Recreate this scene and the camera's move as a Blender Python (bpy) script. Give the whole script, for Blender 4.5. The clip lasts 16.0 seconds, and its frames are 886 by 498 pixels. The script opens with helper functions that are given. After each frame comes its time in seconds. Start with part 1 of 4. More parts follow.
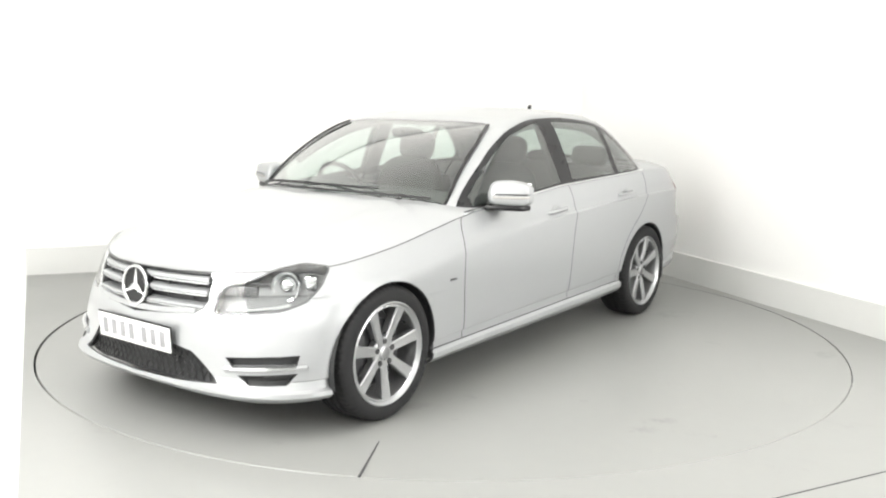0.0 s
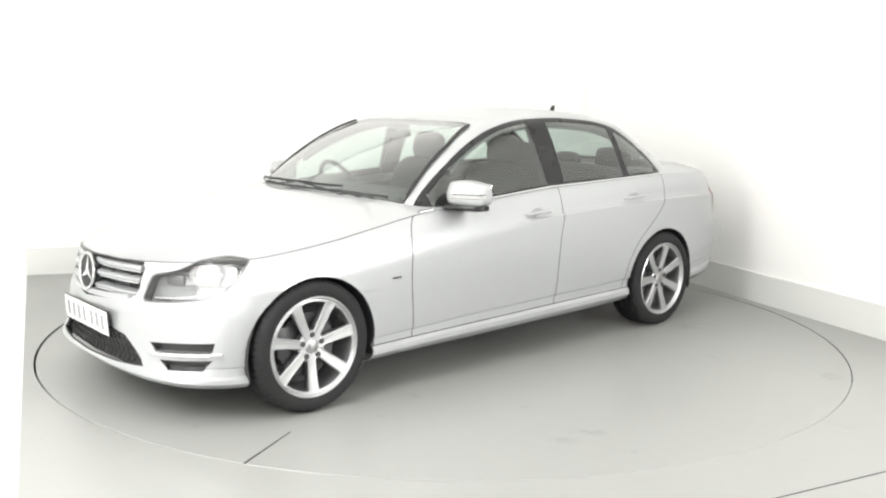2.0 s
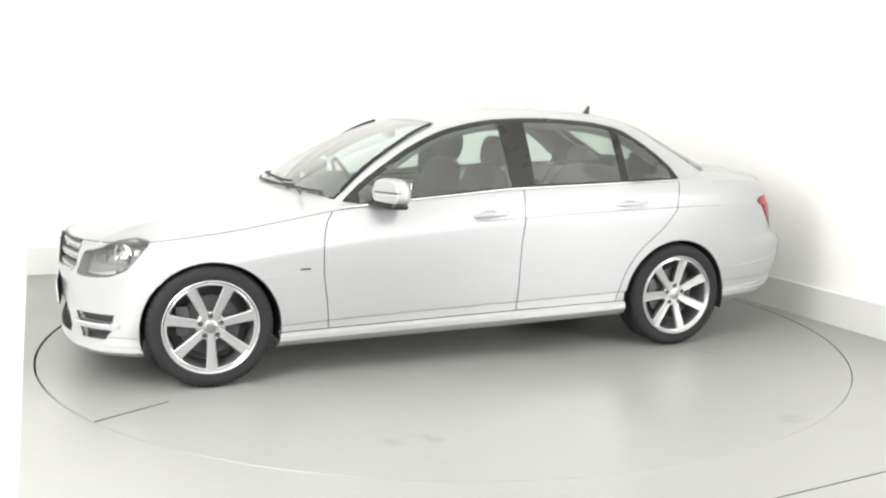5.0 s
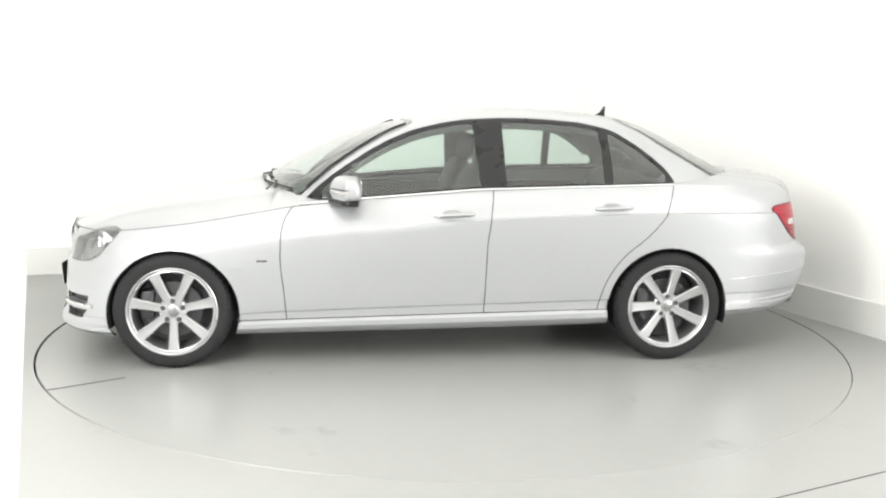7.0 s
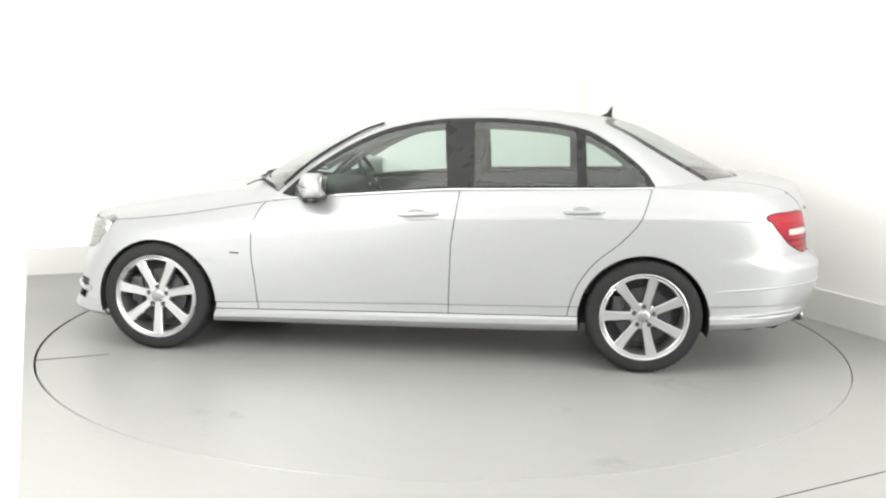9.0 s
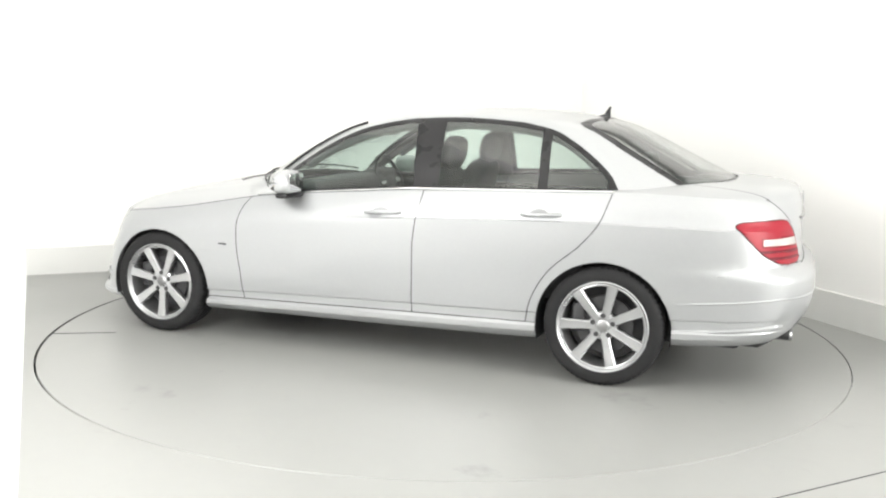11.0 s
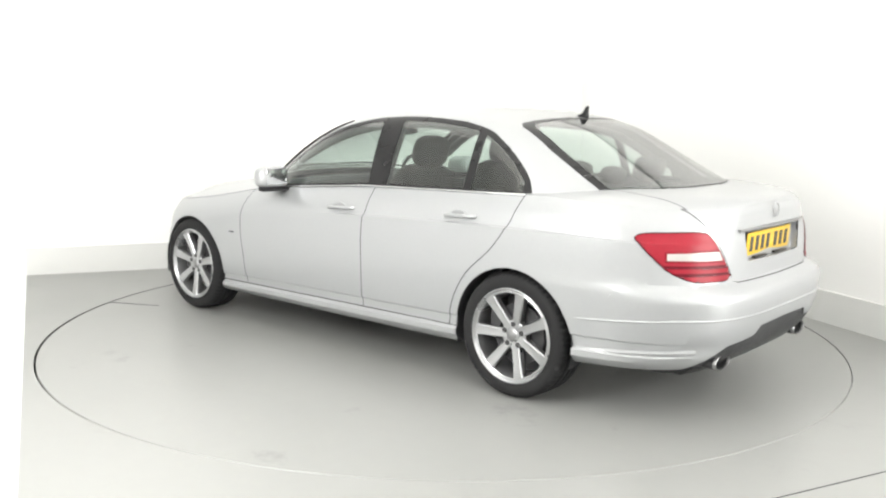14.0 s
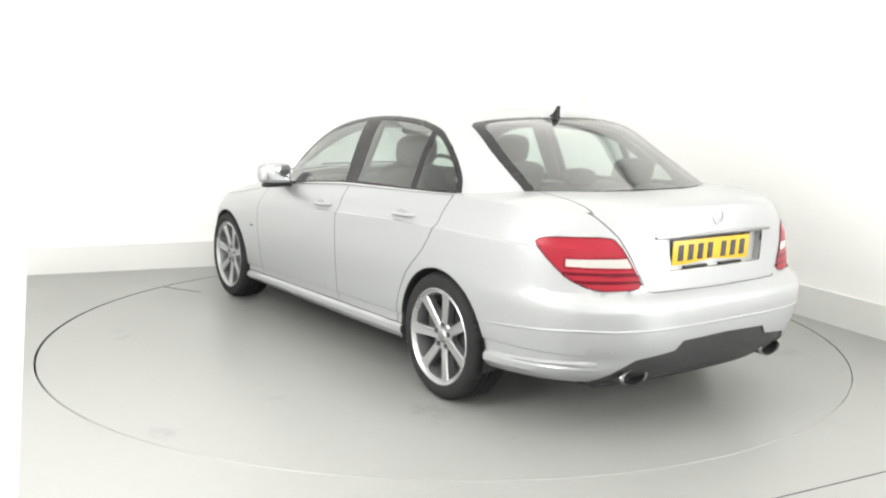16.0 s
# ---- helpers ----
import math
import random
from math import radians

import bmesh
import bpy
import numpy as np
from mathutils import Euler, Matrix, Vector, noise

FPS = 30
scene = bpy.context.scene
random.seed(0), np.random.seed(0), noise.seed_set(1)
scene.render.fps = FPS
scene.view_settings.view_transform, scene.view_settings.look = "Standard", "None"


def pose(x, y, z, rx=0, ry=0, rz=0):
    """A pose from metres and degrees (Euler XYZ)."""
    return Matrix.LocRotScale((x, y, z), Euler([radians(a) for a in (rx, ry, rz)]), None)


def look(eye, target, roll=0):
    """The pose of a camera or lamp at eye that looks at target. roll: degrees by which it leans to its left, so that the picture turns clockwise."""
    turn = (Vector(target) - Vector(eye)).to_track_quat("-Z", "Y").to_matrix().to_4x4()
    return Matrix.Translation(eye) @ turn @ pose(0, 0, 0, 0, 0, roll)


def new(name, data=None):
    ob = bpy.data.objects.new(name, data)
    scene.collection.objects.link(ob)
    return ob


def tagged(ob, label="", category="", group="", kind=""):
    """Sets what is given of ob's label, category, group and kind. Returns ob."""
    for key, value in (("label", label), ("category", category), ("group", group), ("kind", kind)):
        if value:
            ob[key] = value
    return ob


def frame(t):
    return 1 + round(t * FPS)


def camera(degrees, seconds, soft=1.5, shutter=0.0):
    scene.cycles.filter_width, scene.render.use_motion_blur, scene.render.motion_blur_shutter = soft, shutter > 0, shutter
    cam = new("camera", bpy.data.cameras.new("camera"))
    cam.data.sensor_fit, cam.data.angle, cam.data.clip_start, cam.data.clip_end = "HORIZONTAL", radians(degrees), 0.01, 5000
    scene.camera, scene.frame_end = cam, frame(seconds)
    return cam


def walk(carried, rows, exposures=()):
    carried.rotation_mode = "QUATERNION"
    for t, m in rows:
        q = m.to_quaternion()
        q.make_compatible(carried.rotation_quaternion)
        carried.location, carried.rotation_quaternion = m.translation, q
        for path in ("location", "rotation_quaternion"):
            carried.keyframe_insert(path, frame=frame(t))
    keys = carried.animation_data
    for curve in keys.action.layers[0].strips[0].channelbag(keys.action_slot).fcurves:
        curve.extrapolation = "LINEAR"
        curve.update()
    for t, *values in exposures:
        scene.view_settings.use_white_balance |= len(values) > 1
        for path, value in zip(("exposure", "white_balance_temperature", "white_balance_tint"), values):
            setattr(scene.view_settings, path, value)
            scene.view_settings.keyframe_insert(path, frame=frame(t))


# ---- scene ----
# ---------------- camera ----------------
cam = camera(52.50, 16.0, soft=2.2)
EYE = Vector((0.0, -5.727, 1.443))
AIM = Vector((-0.00274, 0.9871, -0.1601))
walk(cam, [(0.0, look(EYE, EYE + AIM, 1.036)), (16.0, look(EYE, EYE + AIM, 1.036))], exposures=[(0.0, 0.0), (16.0, 0.0)])

# the turntable's angle in degrees: it starts gently, then turns evenly
TURN = [(0.0, 233.6), (0.5, 231.88), (1.0, 229.1), (1.5, 225.75), (2.0, 222.2), (2.5, 218.7), (3.0, 215.15), (3.5, 211.7), (4.0, 208.2)]
TURN += [(4.5 + 0.5 * i, float(np.interp(4.5 + 0.5 * i, [4.0, 6.5, 9.0, 11.5, 16.0], [208.2, 190.88, 173.76, 156.27, 124.74]))) for i in range(24)]
CAR_OFF = Vector((-0.198, 0.018, 0.0))
DISC_R = 2.445

# ---------------- light ----------------
world = bpy.data.worlds.new("studio")
scene.world = world
world.use_nodes = True
world.node_tree.nodes["Background"].inputs[0].default_value = (1, 0.995, 0.98, 1)
world.node_tree.nodes["Background"].inputs[1].default_value = 0.3


def area_lamp(name, eye, target, sx, sy, watts, color=(1, 0.99, 0.96)):
    d = bpy.data.lights.new(name, "AREA")
    d.shape, d.size, d.size_y, d.energy, d.color = "RECTANGLE", sx, sy, watts, color
    ob = new(name, d)
    ob.matrix_world = look(eye, target)
    return ob


# unseen fill lamps, added behind the viewpoint and at both sides to brighten the car
key_eye = (1.3, -7.2, 2.5)
area_lamp("added_front_fill", key_eye, (0.0, 0.0, 0.75), 6.0, 1.5, 90.0)
area_lamp("added_left_fill", (-2.1, -3.4, 2.05), (0.0, 0.2, 0.75), 1.2, 1.8, 114.0)
area_lamp("added_right_fill", (5.6, -4.2, 1.9), (0.0, 0.0, 0.6), 2.6, 2.4, 305.0)

# ---------------- materials ----------------
def material(name, color, rough=0.5, metal=0.0, coat=0.0, bump=0.0, scale=40.0, vary=0.06, rvary=0.1, stains=0.0, emit=0.0, ior=1.5):
    m = bpy.data.materials.new(name)
    m.use_nodes = True
    nt = m.node_tree
    b = nt.nodes["Principled BSDF"]
    b.inputs["Metallic"].default_value = metal
    b.inputs["IOR"].default_value = ior
    b.inputs["Coat Weight"].default_value = coat
    b.inputs["Coat Roughness"].default_value = 0.04
    co = nt.nodes.new("ShaderNodeTexCoord")
    fine = nt.nodes.new("ShaderNodeTexNoise")
    fine.inputs["Scale"].default_value = scale
    fine.inputs["Detail"].default_value = 5
    broad = nt.nodes.new("ShaderNodeTexNoise")
    broad.inputs["Scale"].default_value = scale * 0.06
    broad.inputs["Detail"].default_value = 3
    nt.links.new(co.outputs["Object"], fine.inputs["Vector"])
    nt.links.new(co.outputs["Object"], broad.inputs["Vector"])
    mix = nt.nodes.new("ShaderNodeMix")
    mix.data_type = "RGBA"
    c = Vector(color)
    mix.inputs["A"].default_value = (*(c * (1 - vary)), 1)
    mix.inputs["B"].default_value = (*[min(1, v) for v in c * (1 + vary)], 1)
    avg = nt.nodes.new("ShaderNodeMath")
    avg.operation = "MULTIPLY_ADD"
    avg.inputs[1].default_value = 0.5
    half = nt.nodes.new("ShaderNodeMath")
    half.operation = "MULTIPLY"
    half.inputs[1].default_value = 0.5
    nt.links.new(fine.outputs["Fac"], avg.inputs[0])
    nt.links.new(broad.outputs["Fac"], half.inputs[0])
    nt.links.new(half.outputs[0], avg.inputs[2])
    nt.links.new(avg.outputs[0], mix.inputs["Factor"])
    nt.links.new(mix.outputs["Result"], b.inputs["Base Color"])
    r = nt.nodes.new("ShaderNodeMapRange")
    r.inputs["To Min"].default_value = max(0.02, rough - rvary)
    r.inputs["To Max"].default_value = min(1, rough + rvary)
    nt.links.new(broad.outputs["Fac"], r.inputs["Value"])
    nt.links.new(r.outputs["Result"], b.inputs["Roughness"])
    if bump:
        bp = nt.nodes.new("ShaderNodeBump")
        bp.inputs["Strength"].default_value = bump
        bp.inputs["Distance"].default_value = 0.002
        nt.links.new(fine.outputs["Fac"], bp.inputs["Height"])
        nt.links.new(bp.outputs["Normal"], b.inputs["Normal"])
    if stains:
        sp = nt.nodes.new("ShaderNodeTexNoise")
        sp.inputs["Scale"].default_value = 1.7
        sp.inputs["Detail"].default_value = 9
        sp.inputs["Roughness"].default_value = 0.68
        nt.links.new(co.outputs["Object"], sp.inputs["Vector"])
        rp = nt.nodes.new("ShaderNodeMapRange")
        rp.inputs["From Min"].default_value = 0.60
        rp.inputs["From Max"].default_value = 0.78
        rp.inputs["To Min"].default_value = 1.0
        rp.inputs["To Max"].default_value = 1.0 - stains
        nt.links.new(sp.outputs["Fac"], rp.inputs["Value"])
        ml = nt.nodes.new("ShaderNodeMix")
        ml.data_type, ml.blend_type = "RGBA", "MULTIPLY"
        ml.inputs["Factor"].default_value = 1.0
        nt.links.new(mix.outputs["Result"], ml.inputs["A"])
        nt.links.new(rp.outputs["Result"], ml.inputs["B"])
        nt.links.new(ml.outputs["Result"], b.inputs["Base Color"])
    if emit:
        b.inputs["Emission Color"].default_value = (*color, 1)
        b.inputs["Emission Strength"].default_value = emit
    return m


def glass_material(name, tint, rough=0.0, gloss=0.085, power=2.7):
    m = bpy.data.materials.new(name)
    m.use_nodes = True
    nt = m.node_tree
    nt.nodes.remove(nt.nodes["Principled BSDF"])
    tr = nt.nodes.new("ShaderNodeBsdfTransparent")
    tr.inputs["Color"].default_value = (*tint, 1)
    gl = nt.nodes.new("ShaderNodeBsdfGlossy")
    gl.inputs["Roughness"].default_value = 0.02 + rough
    lw = nt.nodes.new("ShaderNodeLayerWeight")
    lw.inputs["Blend"].default_value = 0.5
    pw = nt.nodes.new("ShaderNodeMath")
    pw.operation = "POWER"
    pw.inputs[1].default_value = power
    nt.links.new(lw.outputs["Facing"], pw.inputs[0])
    fr = nt.nodes.new("ShaderNodeMath")
    fr.operation = "MULTIPLY_ADD"
    fr.inputs[1].default_value = 0.85
    fr.inputs[2].default_value = gloss
    nt.links.new(pw.outputs[0], fr.inputs[0])
    mx = nt.nodes.new("ShaderNodeMixShader")
    nt.links.new(fr.outputs[0], mx.inputs[0])
    nt.links.new(tr.outputs[0], mx.inputs[1])
    nt.links.new(gl.outputs[0], mx.inputs[2])
    nt.links.new(mx.outputs[0], nt.nodes["Material Output"].inputs["Surface"])
    return m


M_FLOOR = material("grey_floor_paint", (0.276, 0.280, 0.270), 0.36, bump=0.05, scale=14, vary=0.04, stains=0.2)
M_DISC = material("turntable_paint", (0.269, 0.273, 0.263), 0.35, bump=0.05, scale=11, vary=0.045, stains=0.45)
M_BAND = material("pale_plinth_paint", (0.72, 0.725, 0.71), 0.5, bump=0.04, scale=12, vary=0.03)
M_WHITE = material("white_wall_paint", (0.91, 0.91, 0.90), 0.7, bump=0.03, scale=9, vary=0.01)
M_SEAM = material("dark_joint", (0.04, 0.04, 0.045), 0.8)
M_PAINT = material("silver_car_paint", (0.365, 0.374, 0.382), 0.34, metal=0.42, coat=0.5, scale=900, vary=0.05, rvary=0.03)
M_GAP = material("shut_gap_shade", (0.05, 0.05, 0.052), 0.7)
M_BLACK = material("black_gloss_trim", (0.012, 0.012, 0.013), 0.3, scale=200, ior=1.36)
M_RUBBER = material("tyre_rubber", (0.016, 0.016, 0.017), 0.8, ior=1.35, bump=0.25, scale=260, vary=0.25)
M_PLASTIC = material("black_textured_plastic", (0.024, 0.025, 0.026), 0.55, bump=0.2, scale=500)
M_ALLOY = material("silver_alloy", (0.42, 0.425, 0.435), 0.30, metal=0.85, coat=0.2, scale=120, vary=0.04)
M_CHROME = material("polished_chrome", (0.66, 0.67, 0.68), 0.07, metal=1.0, scale=60, vary=0.02, rvary=0.03)
M_TIP = material("dulled_exhaust_chrome", (0.30, 0.30, 0.305), 0.32, metal=0.9, scale=70, vary=0.15)
M_STEEL = material("brake_steel", (0.055, 0.055, 0.058), 0.5, metal=0.4, scale=90, vary=0.15)
M_SEAT = material("dark_grey_leather", (0.014, 0.015, 0.016), 0.6, ior=1.35, bump=0.06, scale=220, vary=0.15)
M_RED = material("red_lamp_lens", (0.27, 0.014, 0.026), 0.3, coat=0.0, ior=1.3, scale=70, vary=0.15, rvary=0.03)
M_DKRED = material("dark_red_lamp_lens", (0.10, 0.003, 0.010), 0.3, coat=0.0, ior=1.3, scale=70, vary=0.15, rvary=0.03)
M_CLEAR = material("clear_lamp_lens", (0.40, 0.39, 0.37), 0.2, coat=0.4, scale=70, vary=0.08, rvary=0.03)
M_LAMPIN = material("lamp_reflector", (0.20, 0.202, 0.205), 0.4, metal=0.2, scale=80, vary=0.1)
M_YELLOW = material("yellow_plate", (0.62, 0.40, 0.02), 0.35, scale=60, vary=0.05)
M_PWHITE = material("white_plate", (0.72, 0.72, 0.71), 0.35, scale=60, vary=0.03)
M_GLASS = glass_material("window_glass", (0.74, 0.83, 0.785))
M_SCREEN = glass_material("raked_screen_glass", (0.74, 0.83, 0.785), 0.02, 0.085, 2.4)
M_LENS = glass_material("lamp_cover_glass", (0.93, 0.94, 0.94), 0.0, 0.035)
# black plate ink, its colour lifted to grey to stand for glare
M_PBAR = material("glare_greyed_plate_ink", (0.24, 0.24, 0.25), 0.5)
M_CHAMBER = material("lamp_chamber_grey", (0.13, 0.131, 0.134), 0.35, metal=0.5, scale=90, vary=0.15)
M_LINING = material("roof_lining_cloth", (0.085, 0.087, 0.088), 0.85, bump=0.2, scale=300, vary=0.1)
M_TUB = material("dark_cabin_trim", (0.028, 0.029, 0.031), 0.7, bump=0.2, scale=200, vary=0.15)


# ---------------- mesh helpers ----------------
def finish(ob, angle=35.0):
    for p in ob.data.polygons:
        p.use_smooth = True
    ob.data.set_sharp_from_angle(angle=radians(angle))
    return ob


def part(name, bm, mats, parent=None, label="", angle=35.0):
    me = bpy.data.meshes.new(name)
    bm.to_mesh(me)
    bm.free()
    for m in mats if isinstance(mats, (list, tuple)) else [mats]:
        me.materials.append(m)
    ob = new(name, me)
    if parent:
        ob.parent = parent
    finish(ob, angle)
    return tagged(ob, label) if label else ob


def box_bm(sx, sy, sz, at=(0, 0, 0), bevel=0.0, seg=2, rot=None):
    bm = bmesh.new()
    bmesh.ops.create_cube(bm, size=1.0)
    bmesh.ops.scale(bm, vec=(sx, sy, sz), verts=bm.verts)
    if bevel:
        bmesh.ops.bevel(bm, geom=bm.edges[:], offset=bevel, segments=seg, affect="EDGES", profile=0.5)
    if rot:
        bmesh.ops.transform(bm, matrix=rot, verts=bm.verts)
    bmesh.ops.translate(bm, vec=at, verts=bm.verts)
    return bm


def lathe_bm(profile, n=48, axis="Y"):
    """Turn a profile of (radius, along) about an axis."""
    bm = bmesh.new()
    rings = []
    for r, a in profile:
        ring = []
        for i in range(n):
            w = 2 * math.pi * i / n
            p = (r * math.cos(w), a, r * math.sin(w)) if axis == "Y" else (r * math.cos(w), r * math.sin(w), a)
            ring.append(bm.verts.new(p))
        rings.append(ring)
    for A, B in zip(rings, rings[1:]):
        for i in range(n):
            j = (i + 1) % n
            bm.faces.new((A[i], A[j], B[j], B[i]))
    bmesh.ops.remove_doubles(bm, verts=bm.verts, dist=1e-5)
    bmesh.ops.recalc_face_normals(bm, faces=bm.faces)
    return bm


def tube_bm(points, radius, n=8, flat=1.0):
    """A round bar along points."""
    bm = bmesh.new()
    pts = [Vector(p) for p in points]
    rings = []
    for i, p in enumerate(pts):
        d = (pts[min(i + 1, len(pts) - 1)] - pts[max(i - 1, 0)]).normalized()
        q = d.to_track_quat("Z", "Y").to_matrix()
        rings.append([bm.verts.new(p + q @ Vector((radius * math.cos(2 * math.pi * k / n), radius * flat * math.sin(2 * math.pi * k / n), 0))) for k in range(n)])
    for A, B in zip(rings, rings[1:]):
        for k in range(n):
            bm.faces.new((A[k], A[(k + 1) % n], B[(k + 1) % n], B[k]))
    bm.faces.new(rings[0][::-1])
    bm.faces.new(rings[-1])
    bmesh.ops.recalc_face_normals(bm, faces=bm.faces)
    return bm


def prism_bm(poly, z0, z1, bevel=0.0):
    bm = bmesh.new()
    a = [bm.verts.new((x, y, z0)) for x, y in poly]
    b = [bm.verts.new((x, y, z1)) for x, y in poly]
    bm.faces.new(a[::-1])
    bm.faces.new(b)
    for i in range(len(a)):
        j = (i + 1) % len(a)
        bm.faces.new((a[i], a[j], b[j], b[i]))
    if bevel:
        bmesh.ops.bevel(bm, geom=bm.edges[:], offset=bevel, segments=2, affect="EDGES", profile=0.5)
    bmesh.ops.recalc_face_normals(bm, faces=bm.faces)
    return bm


# ---------------- the studio ----------------
ROOM = 22.5
E1 = Vector((math.cos(radians(ROOM)), math.sin(radians(ROOM)), 0))
E2 = Vector((-E1.y, E1.x, 0))


def room_xy(a, b):
    p = E1 * a + E2 * b
    return (p.x, p.y)


def structure(name, bm, mats, label, category):
    return tagged(part(name, bm, mats), label, category, kind="structure")


WALL_L, WALL_R, WALL_B, WALL_F, CEIL = -3.6, 2.535, 2.625, -8.0, 3.4
EDGE_A, EDGE_B = (-1.475, -2.80), (-3.405, 1.44)


def edge_at(b):
    """The floor paint's long edge, at the distance b along the bay."""
    p, q = Vector((*EDGE_A, 0)), Vector((*EDGE_B, 0))
    k = (b - p.dot(E2)) / (q.dot(E2) - p.dot(E2))
    r = p.lerp(q, k)
    return (r.x, r.y)


# grey painted floor with a round hole for the turntable, and the white floor beside it
def floor_sheet():
    bm = bmesh.new()
    n = 160
    outer = [edge_at(WALL_B), edge_at(-2.8), edge_at(-5.0), edge_at(WALL_F), room_xy(4.5, WALL_F), room_xy(4.5, -2.8), room_xy(WALL_R, -2.8), room_xy(WALL_R, WALL_B)]
    ring = [bm.verts.new((2.4485 * math.cos(2 * math.pi * i / n) - 0.004, 2.4485 * math.sin(2 * math.pi * i / n) + 0.003, 0)) for i in range(n)]
    edges = [bm.edges.new((ring[i], ring[(i + 1) % n])) for i in range(n)]
    vo = [bm.verts.new((*p, 0)) for p in outer]
    edges += [bm.edges.new((vo[i], vo[(i + 1) % len(vo)])) for i in range(len(vo))]
    bmesh.ops.triangle_fill(bm, use_beauty=True, use_dissolve=False, edges=edges)
    for f in [f for f in bm.faces if f.calc_center_median().length < 2.2 and all(v.co.length < 2.46 for v in f.verts)]:
        bm.faces.remove(f)
    for f in bm.faces:
        if f.normal.z < 0:
            f.normal_flip()
    return bm


structure("floor", floor_sheet(), M_FLOOR, "pale grey painted concrete floor round the turntable", "floor")
# added white strip that fills the blown-out white area past the floor's edge
structure("floor_white", prism_bm([edge_at(WALL_B), room_xy(WALL_L, WALL_B), room_xy(WALL_L, WALL_F), edge_at(WALL_F)], -0.05, -0.004), M_WHITE, "white floor strip added beside the bay", "floor")


def pit():
    return lathe_bm([(2.0, -0.25), (2.47, -0.25), (2.47, -0.006), (2.456, -0.004)], 96, "Z")


structure("turntable_pit", pit(), M_SEAM, "dark gap round the turntable's rim", "pit")

H_BAND = 0.222


def wall(name, p, q, z0, z1, thick, mat, label):
    p, q = Vector((*p, 0)), Vector((*q, 0))
    n = (q - p).normalized().cross(Vector((0, 0, 1))) * thick
    poly = [p, q, q + n, p + n]
    return structure(name, prism_bm([(v.x, v.y) for v in poly], z0, z1), mat, label, "wall")


wall("wall_back", room_xy(WALL_L - 0.2, WALL_B + 0.02), room_xy(WALL_R + 0.2, WALL_B + 0.02), -0.05, CEIL, -0.15, M_WHITE, "bright white studio back wall")
wall("wall_right", room_xy(WALL_R + 0.02, WALL_B + 0.02), room_xy(WALL_R + 0.02, -2.8), -0.05, CEIL, -0.15, M_WHITE, "bright white studio side wall")
wall("wall_right_return", room_xy(WALL_R + 0.02, -2.8), room_xy(4.5, -2.8), -0.05, CEIL, 0.15, M_WHITE, "white studio wall return")
wall("wall_right_far", room_xy(4.5, -2.8), room_xy(4.5, WALL_F), -0.05, CEIL, -0.15, M_WHITE, "white studio wall")
wall("wall_left", room_xy(WALL_L, WALL_F), room_xy(WALL_L, WALL_B), -0.05, CEIL, -0.15, M_WHITE, "white studio wall")
wall("wall_front", room_xy(4.5, WALL_F), room_xy(WALL_L, WALL_F), -0.05, CEIL, -0.15, M_WHITE, "white studio wall behind the viewpoint")
pl = edge_at(WALL_B)
wall("baseboard_back", pl, room_xy(WALL_R, WALL_B), 0.0, H_BAND, -0.02, M_BAND, "grey painted plinth along the back wall")
wall("baseboard_right", room_xy(WALL_R, WALL_B), room_xy(WALL_R, -2.8), 0.0, H_BAND, -0.02, M_BAND, "grey painted plinth along the side wall")

M_PANEL = material("ceiling_light_diffuser", (1.0, 0.99, 0.96), 0.6, emit=0.91, vary=0.0)
structure("ceiling", prism_bm([room_xy(WALL_L - 0.2, WALL_B + 0.2), room_xy(4.7, WALL_B + 0.2), room_xy(4.7, WALL_F - 0.2), room_xy(WALL_L - 0.2, WALL_F - 0.2)][::-1], CEIL, CEIL + 0.1), M_WHITE, "white studio ceiling", "ceiling")
panel = tagged(new("ceiling_light"), "large white softbox light under the ceiling", "light")
panel.matrix_world = pose(0, 0, CEIL - 0.12, 0, 0, ROOM)
part("diffuser", box_bm(4.7, 7.4, 0.02, (0, -1.2, 0)), M_PANEL, panel, "glowing white diffuser sheet")
part("frame", box_bm(4.9, 7.6, 0.1, (0, -1.2, 0.065), 0.01), M_WHITE, panel)

# a straight joint in the floor in front of the turntable
structure("floor_joint", prism_bm([(1.05, -2.645), (2.75, -1.79), (2.748, -1.786), (1.048, -2.641)], -0.001, 0.0018), M_SEAM, "thin dark joint in the grey floor", "joint")

# the turntable: a plate with one straight joint running in from its rim
turntable = tagged(new("turntable"), "round pale grey turntable plate with dark rim joint", "turntable")
LINE = -331.14


def plate():
    bm = lathe_bm([(0.0, 0.0), (0.8, 0.0), (1.6, 0.0), (2.437, 0.0), (2.4405, -0.004), (2.4405, -0.2)], 128, "Z")
    return bm


part("plate", plate(), M_DISC, turntable)
jm = pose(0, 0, 0, 0, 0, LINE)
part("joint", prism_bm([(2.06, -0.002), (2.44, -0.0055), (2.44, 0.0055), (2.06, 0.002)], 0.0005, 0.0022), M_SEAM, turntable, "dark joint in the plate").matrix_local = jm


